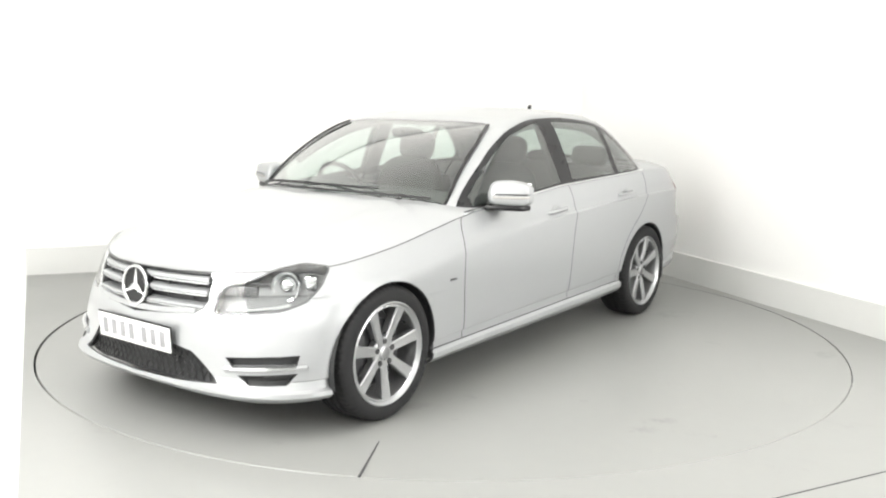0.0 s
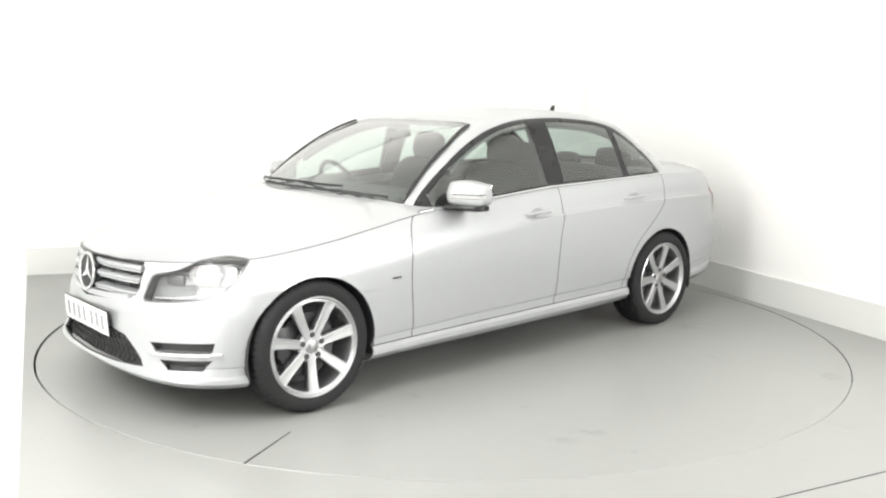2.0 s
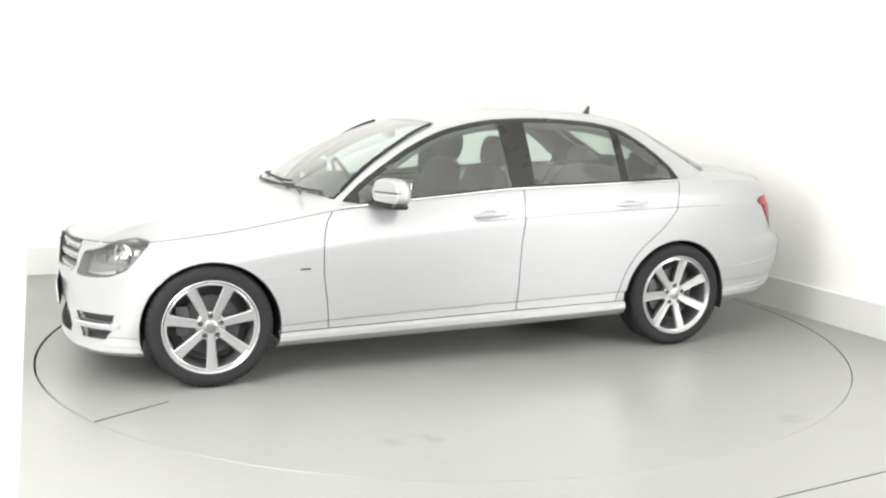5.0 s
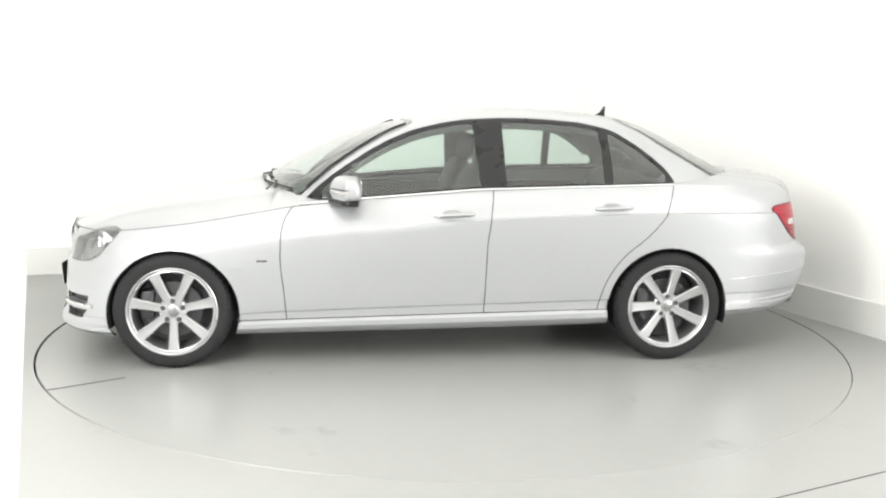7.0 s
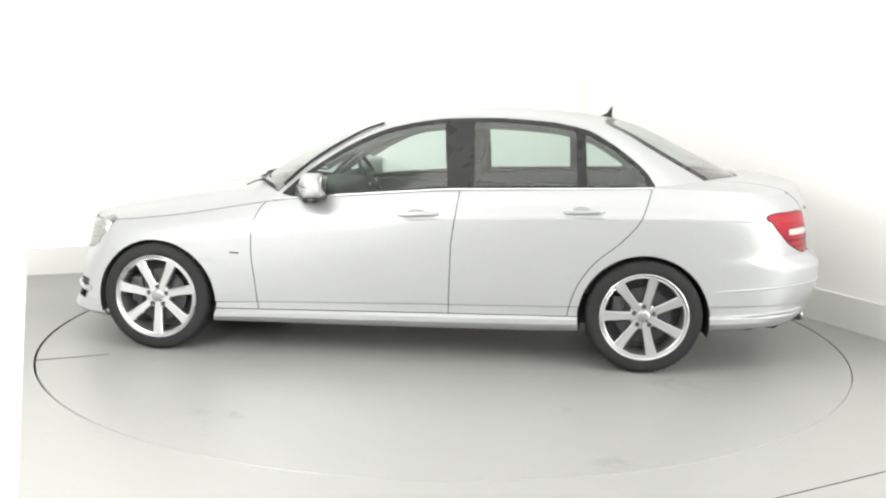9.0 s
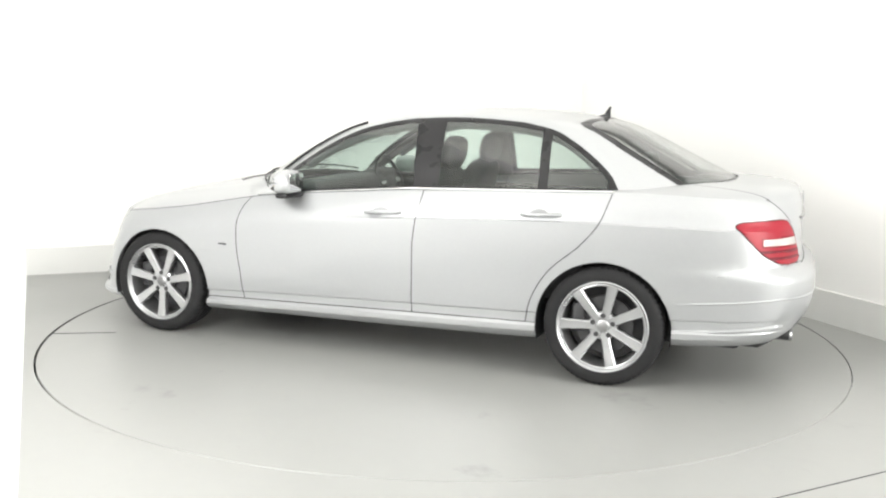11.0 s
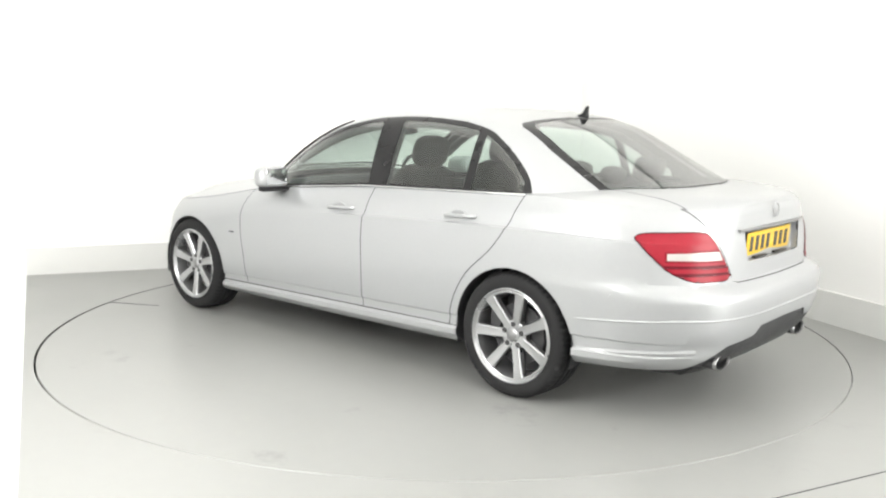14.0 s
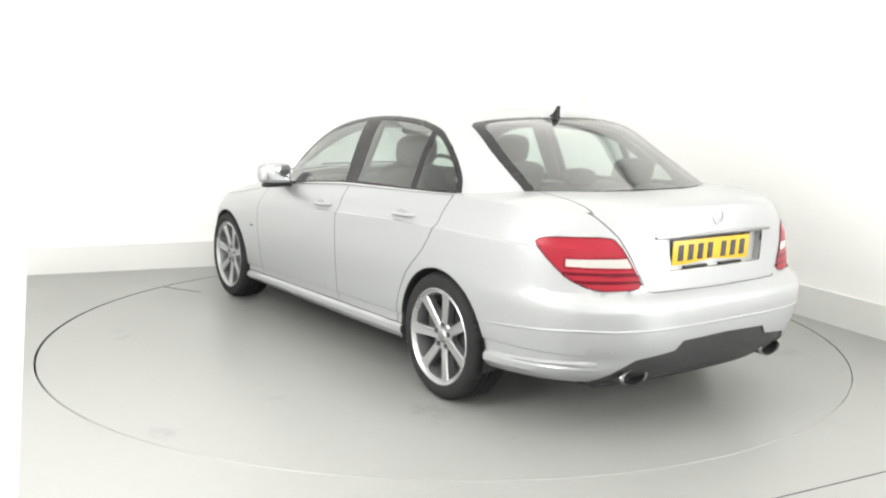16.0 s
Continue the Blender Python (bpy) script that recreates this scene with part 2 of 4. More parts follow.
# ---------------- the car: surfaces ----------------
def curve(points):
    """A smooth monotone curve through a few (at, value) points."""
    pts = sorted(points)
    xs, ys = [p[0] for p in pts], [p[1] for p in pts]
    h = [b - a for a, b in zip(xs, xs[1:])]
    d = [(ys[i + 1] - ys[i]) / h[i] for i in range(len(h))]
    m = [d[0]] + [0.0 if a * b <= 0 else 2 * a * b / (a + b) for a, b in zip(d, d[1:])] + [d[-1]]

    def f(x):
        if x <= xs[0]:
            return ys[0]
        if x >= xs[-1]:
            return ys[-1]
        i = next(k for k in range(len(h)) if x <= xs[k + 1])
        t = (x - xs[i]) / h[i]
        return ys[i] * (1 + 2 * t) * (1 - t) ** 2 + h[i] * m[i] * t * (1 - t) ** 2 + ys[i + 1] * t * t * (3 - 2 * t) + h[i] * m[i + 1] * t * t * (t - 1)

    return f


Z_LOW = curve([(2.15, 0.195), (1.9, 0.175), (1.7, 0.168), (1.0, 0.178), (-0.3, 0.195), (-1.0, 0.21), (-1.75, 0.245), (-2.15, 0.262), (-2.42, 0.275)])
Z_EDGE = curve([(2.06, 0.708), (1.9, 0.715), (1.66, 0.741), (1.25, 0.79), (1.01, 0.83), (0.76, 0.875), (0.39, 0.921), (-0.27, 0.972), (-1.38, 1.012), (-1.7, 1.008), (-2.0, 0.998), (-2.30, 0.990)])
Z_MID = curve([(2.06, 0.708), (2.02, 0.725), (1.9, 0.765), (1.7, 0.822), (1.35, 0.90), (1.0, 0.96), (0.6, 1.0), (-1.4, 1.07), (-1.9, 1.055), (-2.2, 1.040), (-2.29, 1.018), (-2.31, 0.995)])
WIDE = curve([(0, 0.815), (0.03, 0.85), (0.06, 0.868), (0.095, 0.868), (0.115, 0.852), (0.18, 0.853), (0.19, 0.864), (0.4, 0.876), (0.6, 0.885), (0.78, 0.890), (0.797, 0.890), (0.806, 0.876), (0.9, 0.850), (1, 0.805)])
FRONT = curve([(0, 2.05), (0.05, 2.10), (0.1, 2.10), (0.2, 2.085), (0.45, 2.10), (0.6, 2.10), (0.72, 2.085), (0.9, 2.075), (1, 2.055)])
REAR = curve([(0, -2.29), (0.1, -2.355), (0.3, -2.40), (0.45, -2.405), (0.5, -2.385), (0.545, -2.328), (0.65, -2.325), (0.85, -2.315), (0.92, -2.312), (0.97, -2.31), (1, -2.30)])
BOW_R = curve([(0, 0.10), (0.45, 0.06), (0.6, 0.10), (0.85, 0.16), (1, 0.27)])


def outline(s, front, rear, wide, bow_f, bow_r, x0f, x0r, nf, nr):
    """A point of a plan outline: s 0 at the nose's middle, 0.4 to 0.6 along the side, 1 at the tail's middle."""
    if s < 0.4 or s > 0.6:
        head = s < 0.4
        a = (s / 0.4 if head else (1 - s) / 0.4) * math.pi / 2
        n, x0, end = (nf, x0f, front) if head else (nr, x0r, rear)
        k = max(0.0, math.cos(a)) ** (2 / n)
        y = wide * math.sin(a) ** (2 / n)
        bow = (bow_f * y * y if head else -1.9 * bow_r * y ** 3.2) * k ** 4
        return x0 + (end - x0) * k - bow, y
    return x0f + (x0r - x0f) * (s - 0.4) / 0.2, wide


WIDE_PLAIN = curve([(0.6, 0.885), (0.75, 0.886), (0.85, 0.868), (0.9, 0.850), (1, 0.805)])


def lower_ring(s, t):
    x, y = outline(s, FRONT(t), REAR(t), WIDE(t), 0.12 + 0.5 * t, BOW_R(t), 0.9, -1.0, 5, 5)
    if t > 0.6:
        k = max(0.0, min(1.0, (x + 0.5) / 0.9))
        y += (WIDE_PLAIN(t) - WIDE(t)) * k * k * (3 - 2 * k) * y / WIDE(t)
    return Vector((x, y, Z_LOW(x) + (Z_EDGE(x) - Z_LOW(x)) * t))


def s_steps(n_end, n_side):
    a = [0.4 * i / n_end for i in range(n_end)]
    return a + [0.4 + 0.2 * i / n_side for i in range(n_side)] + [1 - v for v in reversed(a)]


EDGE_RING = [lower_ring(i / 400, 1.0) for i in range(401)]
EDGE_X = [p.x for p in EDGE_RING][::-1]
EDGE_Y = [p.y for p in EDGE_RING][::-1]


def deck_z(x, y):
    ye = max(1e-4, float(np.interp(x, EDGE_X, EDGE_Y)))
    q = min(1.0, abs(y) / ye)
    z = Z_EDGE(x) + (Z_MID(x) - Z_EDGE(x)) * (1 - q ** (3 if x > -1.4 else min(5.0, 3 - 5 * (x + 1.4))))
    if x > 0.7:
        w = 0.50 + 0.10 * (1.9 - x)
        z += 0.011 * math.exp(-((abs(y) - w) / 0.038) ** 2) * min(1, (2.05 - x) / 0.3) * min(1, (x - 0.7) / 0.4) * (1 if q < 0.97 else 0)
    return z


def grid(bm, rows):
    vs = [[bm.verts.new(p) for p in r] for r in rows]
    for A, B in zip(vs, vs[1:]):
        for i in range(len(A) - 1):
            q = (A[i], A[i + 1], B[i + 1], B[i])
            bm.faces.new(q)
    return vs


def lower_body():
    bm = bmesh.new()
    S = s_steps(52, 44)
    T = [0, 0.015, 0.03, 0.06, 0.095, 0.115, 0.15, 0.18, 0.19, 0.26, 0.32, 0.38, 0.44, 0.47, 0.5, 0.525, 0.55, 0.6, 0.65, 0.7, 0.75, 0.78, 0.797, 0.806, 0.84, 0.87, 0.9, 0.925, 0.95, 0.975, 1.0]
    rows = [[lower_ring(s, t) for s in S] for t in T]
    edge = rows[-1]
    for r in [0.015, 0.04, 0.08, 0.13, 0.17, 0.21, 0.245, 0.28, 0.315, 0.35, 0.385, 0.42, 0.46, 0.5, 0.58, 0.66, 0.74, 0.82, 0.9, 1.0]:
        rows.append([Vector((p.x, p.y * (1 - r), deck_z(p.x, p.y * (1 - r)))) for p in edge])
    grid(bm, rows)
    bmesh.ops.remove_doubles(bm, verts=bm.verts, dist=0.0008)
    bmesh.ops.recalc_face_normals(bm, faces=bm.faces)
    up = sum(f.normal.z for f in bm.faces if f.calc_center_median().z > 0.95)
    if up < 0:
        bmesh.ops.reverse_faces(bm, faces=bm.faces)
    return bm


G_FRONT = curve([(0, 0.985), (0.39, 0.735), (0.73, 0.44), (0.89, 0.245), (1, 0.05)])
G_REAR = curve([(0, -1.97), (0.5, -1.63), (0.87, -1.37), (1, -1.22)])
G_WIDE = curve([(0, 0.81), (0.06, 0.797), (0.5, 0.722), (0.85, 0.645), (0.95, 0.605), (1, 0.565)])
Z_RAIL = curve([(0.1, 1.338), (0.02, 1.350), (-0.15, 1.366), (-0.5, 1.388), (-0.9, 1.378), (-1.08, 1.358), (-1.15, 1.360), (-1.22, 1.374)])
Z_ROOF = curve([(0.1, 1.338), (0.02, 1.354), (-0.06, 1.378), (-0.25, 1.412), (-0.5, 1.427), (-0.85, 1.414), (-1.05, 1.396), (-1.22, 1.376)])


def green_ring(s, g):
    return outline(s, G_FRONT(g), G_REAR(g), G_WIDE(g), 0.5 - 0.2 * g, 0.46 - 0.1 * g, -0.2, -0.9, 6, 3.4)


def green_point(s, g):
    x, y = green_ring(s, g)
    xb, yb = green_ring(s, 0)
    xt, yt = green_ring(s, 1)
    zb = deck_z(xb, yb) - 0.012
    return Vector((x, y, zb + (Z_RAIL(xt) - zb) * g))


TOP_RING = [green_ring(i / 400, 1.0) for i in range(401)]
TOP_X = [p[0] for p in TOP_RING][::-1]
TOP_Y = [p[1] for p in TOP_RING][::-1]


def roof_z(x, y):
    ye = max(1e-4, float(np.interp(x, TOP_X, TOP_Y)))
    return Z_RAIL(x) + (Z_ROOF(x) - Z_RAIL(x)) * (1 - min(1.0, abs(y) / ye) ** 3.2)


def greenhouse():
    """The roof, pillars and glass as one half sheet; each face remembers its place on the sheet."""
    bm = bmesh.new()
    lay_s = bm.faces.layers.float.new("s")
    lay_g = bm.faces.layers.float.new("g")
    S = sorted(set([round(v, 6) for v in s_steps(40, 40)] ))
    G = [0, 0.02, 0.05, 0.12, 0.2, 0.3, 0.4, 0.5, 0.6, 0.7, 0.78, 0.85, 0.9, 0.94, 0.97, 1.0]
    rows = [[green_point(s, g) for s in S] for g in G]
    edge = rows[-1]
    R = [0.03, 0.07, 0.13, 0.2, 0.3, 0.4, 0.5, 0.62, 0.75, 0.88, 1.0]
    for r in R:
        rows.append([Vector((p.x, p.y * (1 - r), roof_z(p.x, p.y * (1 - r)))) for p in edge])
    gs = G + [1 + r for r in R]
    vs = [[bm.verts.new(p) for p in r] for r in rows]
    for k, (A, B) in enumerate(zip(vs, vs[1:])):
        for i in range(len(A) - 1):
            f = bm.faces.new((A[i], A[i + 1], B[i + 1], B[i]))
            f[lay_s], f[lay_g] = (S[i] + S[i + 1]) / 2, (gs[k] + gs[k + 1]) / 2
    bmesh.ops.remove_doubles(bm, verts=bm.verts, dist=0.0008)
    bmesh.ops.recalc_face_normals(bm, faces=bm.faces)
    if sum(f.normal.z for f in bm.faces) < 0:
        bmesh.ops.reverse_faces(bm, faces=bm.faces)
    return bm


# ---------------- the car: cutting sheets into panels ----------------
def view_axes(azimuth):
    """Flat axes for looking at the car along a level direction: 90 is its left side, 0 its nose, 180 its tail."""
    a = radians(azimuth)
    d = Vector((math.cos(a), math.sin(a), 0))
    return Vector((-d.y, d.x, 0)), Vector((0, 0, 1)), d


def flat(p, axes):
    return (p.dot(axes[0]), p.dot(axes[1]))


def side_uv(points):
    return [(-x, z) for x, z in points]


def cut(bm, line, axes, closed=False, facing=0.05, keep=None):
    segs = list(zip(line, line[1:])) + ([(line[-1], line[0])] if closed else [])
    U, V, D = axes
    for (a, b) in segs:
        va, vb = U * a[0] + V * a[1], U * b[0] + V * b[1]
        n = (vb - va).cross(D)
        if n.length < 1e-7:
            continue
        n.normalize()
        lo = (min(a[0], b[0]) - 0.002, min(a[1], b[1]) - 0.002)
        hi = (max(a[0], b[0]) + 0.002, max(a[1], b[1]) + 0.002)
        fs = []
        for f in bm.faces:
            if f.normal.dot(D) < facing or (keep and not keep(f)):
                continue
            q = [flat(v.co, axes) for v in f.verts]
            if max(p[0] for p in q) < lo[0] or min(p[0] for p in q) > hi[0] or max(p[1] for p in q) < lo[1] or min(p[1] for p in q) > hi[1]:
                continue
            fs.append(f)
        if fs:
            geom = list({v for f in fs for v in f.verts}) + list({e for f in fs for e in f.edges}) + fs
            bmesh.ops.bisect_plane(bm, geom=geom, dist=0.0006, plane_co=va, plane_no=n)


def inside(p, poly):
    x, y = p
    hit = False
    for (x0, y0), (x1, y1) in zip(poly, poly[1:] + poly[:1]):
        if (y0 > y) != (y1 > y) and x < (x1 - x0) * (y - y0) / (y1 - y0) + x0:
            hit = not hit
    return hit


def circle(cx, cz, r, n=44):
    return [(cx + r * math.cos(2 * math.pi * i / n), cz + r * math.sin(2 * math.pi * i / n)) for i in range(n)]


def lift(faces, mirror=0):
    """A new mesh from some faces; mirror 1 joins the mirrored half on, 2 gives the mirrored half alone."""
    bm = bmesh.new()
    for sign in ((1,), (1, -1), (-1,))[mirror]:
        made = {}
        for f in faces:
            vs = []
            for v in f.verts:
                if v not in made:
                    made[v] = bm.verts.new((v.co.x, v.co.y * sign, v.co.z))
                vs.append(made[v])
            if sign < 0:
                vs.reverse()
            try:
                bm.faces.new(vs)
            except ValueError:
                pass
    bmesh.ops.remove_doubles(bm, verts=bm.verts, dist=0.0009)
    bmesh.ops.dissolve_degenerate(bm, dist=0.0005, edges=bm.edges)
    return bm


def near(c, line, d=0.012):
    """Whether c lies by a seam that is drawn tight."""
    for (x0, z0), (x1, z1) in zip(line, line[1:]):
        k = max(0, min(1, ((c.x - x0) * (x1 - x0) + (c.z - z0) * (z1 - z0)) / ((x1 - x0) ** 2 + (z1 - z0) ** 2)))
        if math.hypot(c.x - x0 - k * (x1 - x0), c.z - z0 - k * (z1 - z0)) < d:
            return True
    return False


def panel_part(name, faces, mirror, mats, parent, label="", gap=0.003, depth=0.012, push=0.0, soft=()):
    """A body panel: a sheet whose rim turns inward into the dark shut gap."""
    bm = lift(faces, mirror)
    bm.normal_update()
    if push:
        for v, n in [(v, v.normal.copy()) for v in bm.verts]:
            v.co += n * push
    if gap:
        r = bmesh.ops.inset_region(bm, faces=bm.faces[:], thickness=gap, use_boundary=True, use_even_offset=True)
        # the rim ring is coloured dark, standing in for the shade in the gap
        for f in r["faces"]:
            c = f.calc_center_median()
            dark = len(mats) > 1 and not any(near(c, line) for line in soft)
            f.material_index = 1 if dark else 0
    bm.normal_update()
    if depth:
        edge = [e for e in bm.edges if e.is_boundary]
        nv = {v: v.normal.copy() for e in edge for v in e.verts}
        ex = bmesh.ops.extrude_edge_only(bm, edges=edge)
        new_vs = [g for g in ex["geom"] if isinstance(g, bmesh.types.BMVert)]
        for v in new_vs:
            src = min((w for e in v.link_edges for w in e.verts if w in nv), key=lambda w: (w.co - v.co).length, default=None)
            if src:
                v.co -= nv[src] * depth
        for g in ex["geom"]:
            if isinstance(g, bmesh.types.BMFace):
                g.material_index = 1 if len(mats) > 1 else 0
    return part(name, bm, mats, parent, label, 30)


car = tagged(new("car"), "silver four-door saloon car parked on the turntable", "car")
BODY = [M_PAINT, M_GAP]
SIDE = view_axes(90)
NOSE = view_axes(0)
TAIL = view_axes(180)
TOP = (Vector((1, 0, 0)), Vector((0, 1, 0)), Vector((0, 0, 1)))
HEAD = view_axes(38)
STERN = view_axes(142)

ARCH_F = circle(1.375, 0.302, 0.345)
ARCH_R = circle(-1.375, 0.302, 0.352)
SILL = [(1.06, 0.259), (-0.28, 0.288), (-1.06, 0.302)]
SEAM_CURVE = curve([(0.262, 0.778), (0.417, 0.79), (0.59, 0.808), (0.72, 0.805), (0.80, 0.79), (0.86, 0.757), (0.91, 0.70)])
SEAM_F = [(SEAM_CURVE(z), z) for z in [0.91 - 0.648 * i / 16 for i in range(17)]]
SEAM_B = [(-0.365, 1.02), (-0.32, 0.684), (-0.31, 0.286)]
SEAM_BACK = curve([(0.298, -0.965), (0.38, -0.98), (0.468, -1.01), (0.599, -1.095), (0.73, -1.245), (0.858, -1.345), (1.0, -1.392), (1.06, -1.41)])
SEAM_R = [(SEAM_BACK(z), z) for z in [1.06 - 0.762 * i / 18 for i in range(19)]]
BUMP_F = [(1.60, 0.555), (1.74, 0.60), (1.80, 0.64)]
BUMP_R = [(-1.66, 0.49), (-1.9, 0.60), (-2.05, 0.672)]
# lamp outlines, in the flat axes of a view from the corner
HEAD_POLY = [(-0.905, 0.540), (-0.860, 0.660), (-0.730, 0.690), (-0.639, 0.732), (-0.521, 0.754), (-0.412, 0.744), (-0.44, 0.671), (-0.497, 0.604), (-0.603, 0.563), (-0.746, 0.546)]
STERN_POLY = [(0.593, 0.868), (0.632, 0.892), (0.92, 0.899), (0.97, 0.846), (1.071, 0.674), (0.852, 0.672), (0.733, 0.723), (0.659, 0.792)]
STRIPES = [[(0.70, 0.747), (1.024, 0.743), (1.03, 0.737), (0.71, 0.741)], [(0.735, 0.713), (1.045, 0.709), (1.05, 0.703), (0.755, 0.707)]]
CLEAR_POLY = [(0.725, 0.808), (0.725, 0.772), (1.011, 0.766), (0.986, 0.811)]


def rounded(poly, k=0.16):
    """A closed outline with its corners cut round, twice."""
    for _ in range(2):
        out = []
        for (x0, y0), (x1, y1) in zip(poly, poly[1:] + poly[:1]):
            out += [(x0 + (x1 - x0) * k, y0 + (y1 - y0) * k), (x1 - (x1 - x0) * k, y1 - (y1 - y0) * k)]
        poly = out
    return poly


HEAD_POLY, STERN_POLY = rounded(HEAD_POLY, 0.12), rounded(STERN_POLY)
BOOT_SIDE = [(0.70, 1.08), (0.61, 0.979), (0.548, 0.894), (0.445, 0.688), (0.41, 0.660), (0.0, 0.656)]
RECESS = [(0.0, 0.886), (0.335, 0.880), (0.305, 0.745), (0.0, 0.742)]
VALANCE = [(0.0, 0.452), (0.27, 0.445), (0.31, 0.402), (0.50, 0.378), (0.56, 0.335), (0.64, 0.25), (0.64, 0.2), (0.0, 0.2)]
GRILLE = [(0.0, 0.703), (0.30, 0.700), (0.375, 0.694), (0.392, 0.68), (0.385, 0.589), (0.371, 0.562), (0.335, 0.541), (0.0, 0.514)]
INTAKE = [(0.0, 0.402), (0.25, 0.394), (0.34, 0.376), (0.365, 0.355), (0.478, 0.258), (0.25, 0.246), (0.0, 0.241)]
FOG_U = [(0.505, 0.366), (0.765, 0.383), (0.76, 0.346), (0.535, 0.332)]
FOG_L = [(0.565, 0.295), (0.76, 0.306), (0.735, 0.263), (0.612, 0.26)]
SCREEN = [(0.082, -0.01), (0.065, 0.45), (0.085, 0.522), (0.33, 0.603), (0.74, 0.690), (1.2, 0.70), (1.2, -0.01)]
BACKLIGHT = [(-1.205, -0.01), (-1.19, 0.25), (-1.155, 0.42), (-1.15, 0.51), (-1.18, 0.548), (-1.40, 0.585), (-1.72, 0.615), (-2.2, 0.615), (-2.2, -0.01)]

BACK_CLEAR = [(-1.245, -0.01), (-1.232, 0.25), (-1.20, 0.40), (-1.205, 0.475), (-1.235, 0.505), (-1.42, 0.540), (-1.72, 0.578), (-2.2, 0.578), (-2.2, -0.01)]

low = lower_body()
cut(low, side_uv(ARCH_F), SIDE, True, 0.2)
cut(low, side_uv(ARCH_R), SIDE, True, 0.2)
for seam in (SILL, SEAM_F, SEAM_B, SEAM_R, BUMP_F, BUMP_R):
    cut(low, side_uv(seam), SIDE, False, 0.2)
cut(low, HEAD_POLY, HEAD, True, 0.1)
cut(low, STERN_POLY, STERN, True, 0.1)
cut(low, CLEAR_POLY, STERN, True, 0.1)
for poly in STRIPES:
    cut(low, poly, STERN, True, 0.1, lambda f: f.calc_center_median().x < -1.9)
mirror_u = lambda poly: [(-u, v) for u, v in poly]
cut(low, mirror_u(BOOT_SIDE), TAIL, False, 0.02, lambda f: f.calc_center_median().x < -1.7)
cut(low, mirror_u(RECESS), TAIL, True, 0.3, lambda f: f.calc_center_median().x < -2.1)
cut(low, mirror_u(VALANCE), TAIL, True, 0.02, lambda f: f.calc_center_median().x < -1.7)
cut(low, [(-1.6, 0.565), (-2.17, 0.612), (-2.25, 0.615)], TOP, False, 0.3)
for poly in (GRILLE, INTAKE, FOG_U, FOG_L):
    cut(low, poly, NOSE, True, 0.1, lambda f: f.calc_center_median().x > 1.5)


def sort_lower(bm):
    out = {}
    g0 = [green_ring(i / 200, 0.02) for i in range(201)]
    gx, gy = [p[0] for p in g0][::-1], [p[1] for p in g0][::-1]
    for f in bm.faces:
        c = f.calc_center_median()
        x, y, z = c
        n = f.normal
        sv = (x, z)
        deck = z > Z_EDGE(x) + 0.0005 and n.z > 0.35
        yy = float(np.interp(x, gx, gy)) if -1.95 < x < 0.97 else 0
        if (deck or z > Z_EDGE(x) - 0.004 and y < 0.79) and y < yy - 0.03:
            k = "none"
        elif inside(sv, ARCH_F) and y > 0.5 or inside(sv, ARCH_R) and y > 0.5:
            k = "none"
        elif inside(flat(c, HEAD), HEAD_POLY) and x > 1.3 and z < 0.77:
            k = "headlight"
        elif inside(flat(c, STERN), STERN_POLY) and x < -1.6:
            k = "clear_band" if inside(flat(c, STERN), CLEAR_POLY) else ("lamp_stripe" if any(inside(flat(c, STERN), q) for q in STRIPES) else "tail_light")
        elif x < -1.9 and inside((y, z), VALANCE):
            k = "valance"
        elif x > 1.5 and n.x > 0.1 and inside((y, z), GRILLE):
            k = "grille"
        elif x > 1.5 and n.x > 0.1 and inside((y, z), INTAKE):
            k = "intake"
        elif x > 1.5 and n.x > 0.1 and inside((y, z), FOG_U):
            k = "fog_u"
        elif x > 1.5 and n.x > 0.1 and inside((y, z), FOG_L):
            k = "fog_l"
        elif deck:
            k = "bonnet" if x > 0.6 else ("boot_lid" if x < -1.6 and y < np.interp(-x, [1.6, 2.17, 2.25], [0.565, 0.612, 0.615]) else "rear_quarter")
        elif x > 1.375:
            zs = np.interp(x, [1.60, 1.74, 1.80], [0.555, 0.60, 0.64])
            k = "front_bumper" if z < zs or x > 1.80 else "front_fender"
        elif x < -1.375:
            zs = np.interp(-x, [1.66, 1.9, 2.05], [0.49, 0.60, 0.672])
            b = np.interp(z, [0.656, 0.660, 0.688, 0.894, 0.979, 1.08], [0.405, 0.41, 0.445, 0.548, 0.61, 0.70])
            if x < -2.0 and y < b and z > 0.657:
                k = "plate_recess" if inside((y, z), RECESS) else "boot_lid"
            else:
                k = "rear_bumper" if z < zs else "rear_quarter"
        else:
            zs = np.interp(-x, [-1.06, 0.28, 1.06], [0.259, 0.288, 0.302])
            xf = np.interp(z, [q[1] for q in SEAM_F][::-1], [q[0] for q in SEAM_F][::-1])
            xb = np.interp(z, [q[1] for q in SEAM_B][::-1], [q[0] for q in SEAM_B][::-1])
            xr = np.interp(z, [q[1] for q in SEAM_R][::-1], [q[0] for q in SEAM_R][::-1])
            if z < zs:
                k = "side_skirt"
            elif x > xf:
                k = "front_fender"
            elif x > xb:
                k = "front_door"
            elif x > xr:
                k = "rear_door"
            else:
                k = "rear_quarter"
        out.setdefault(k, []).append(f)
    return out


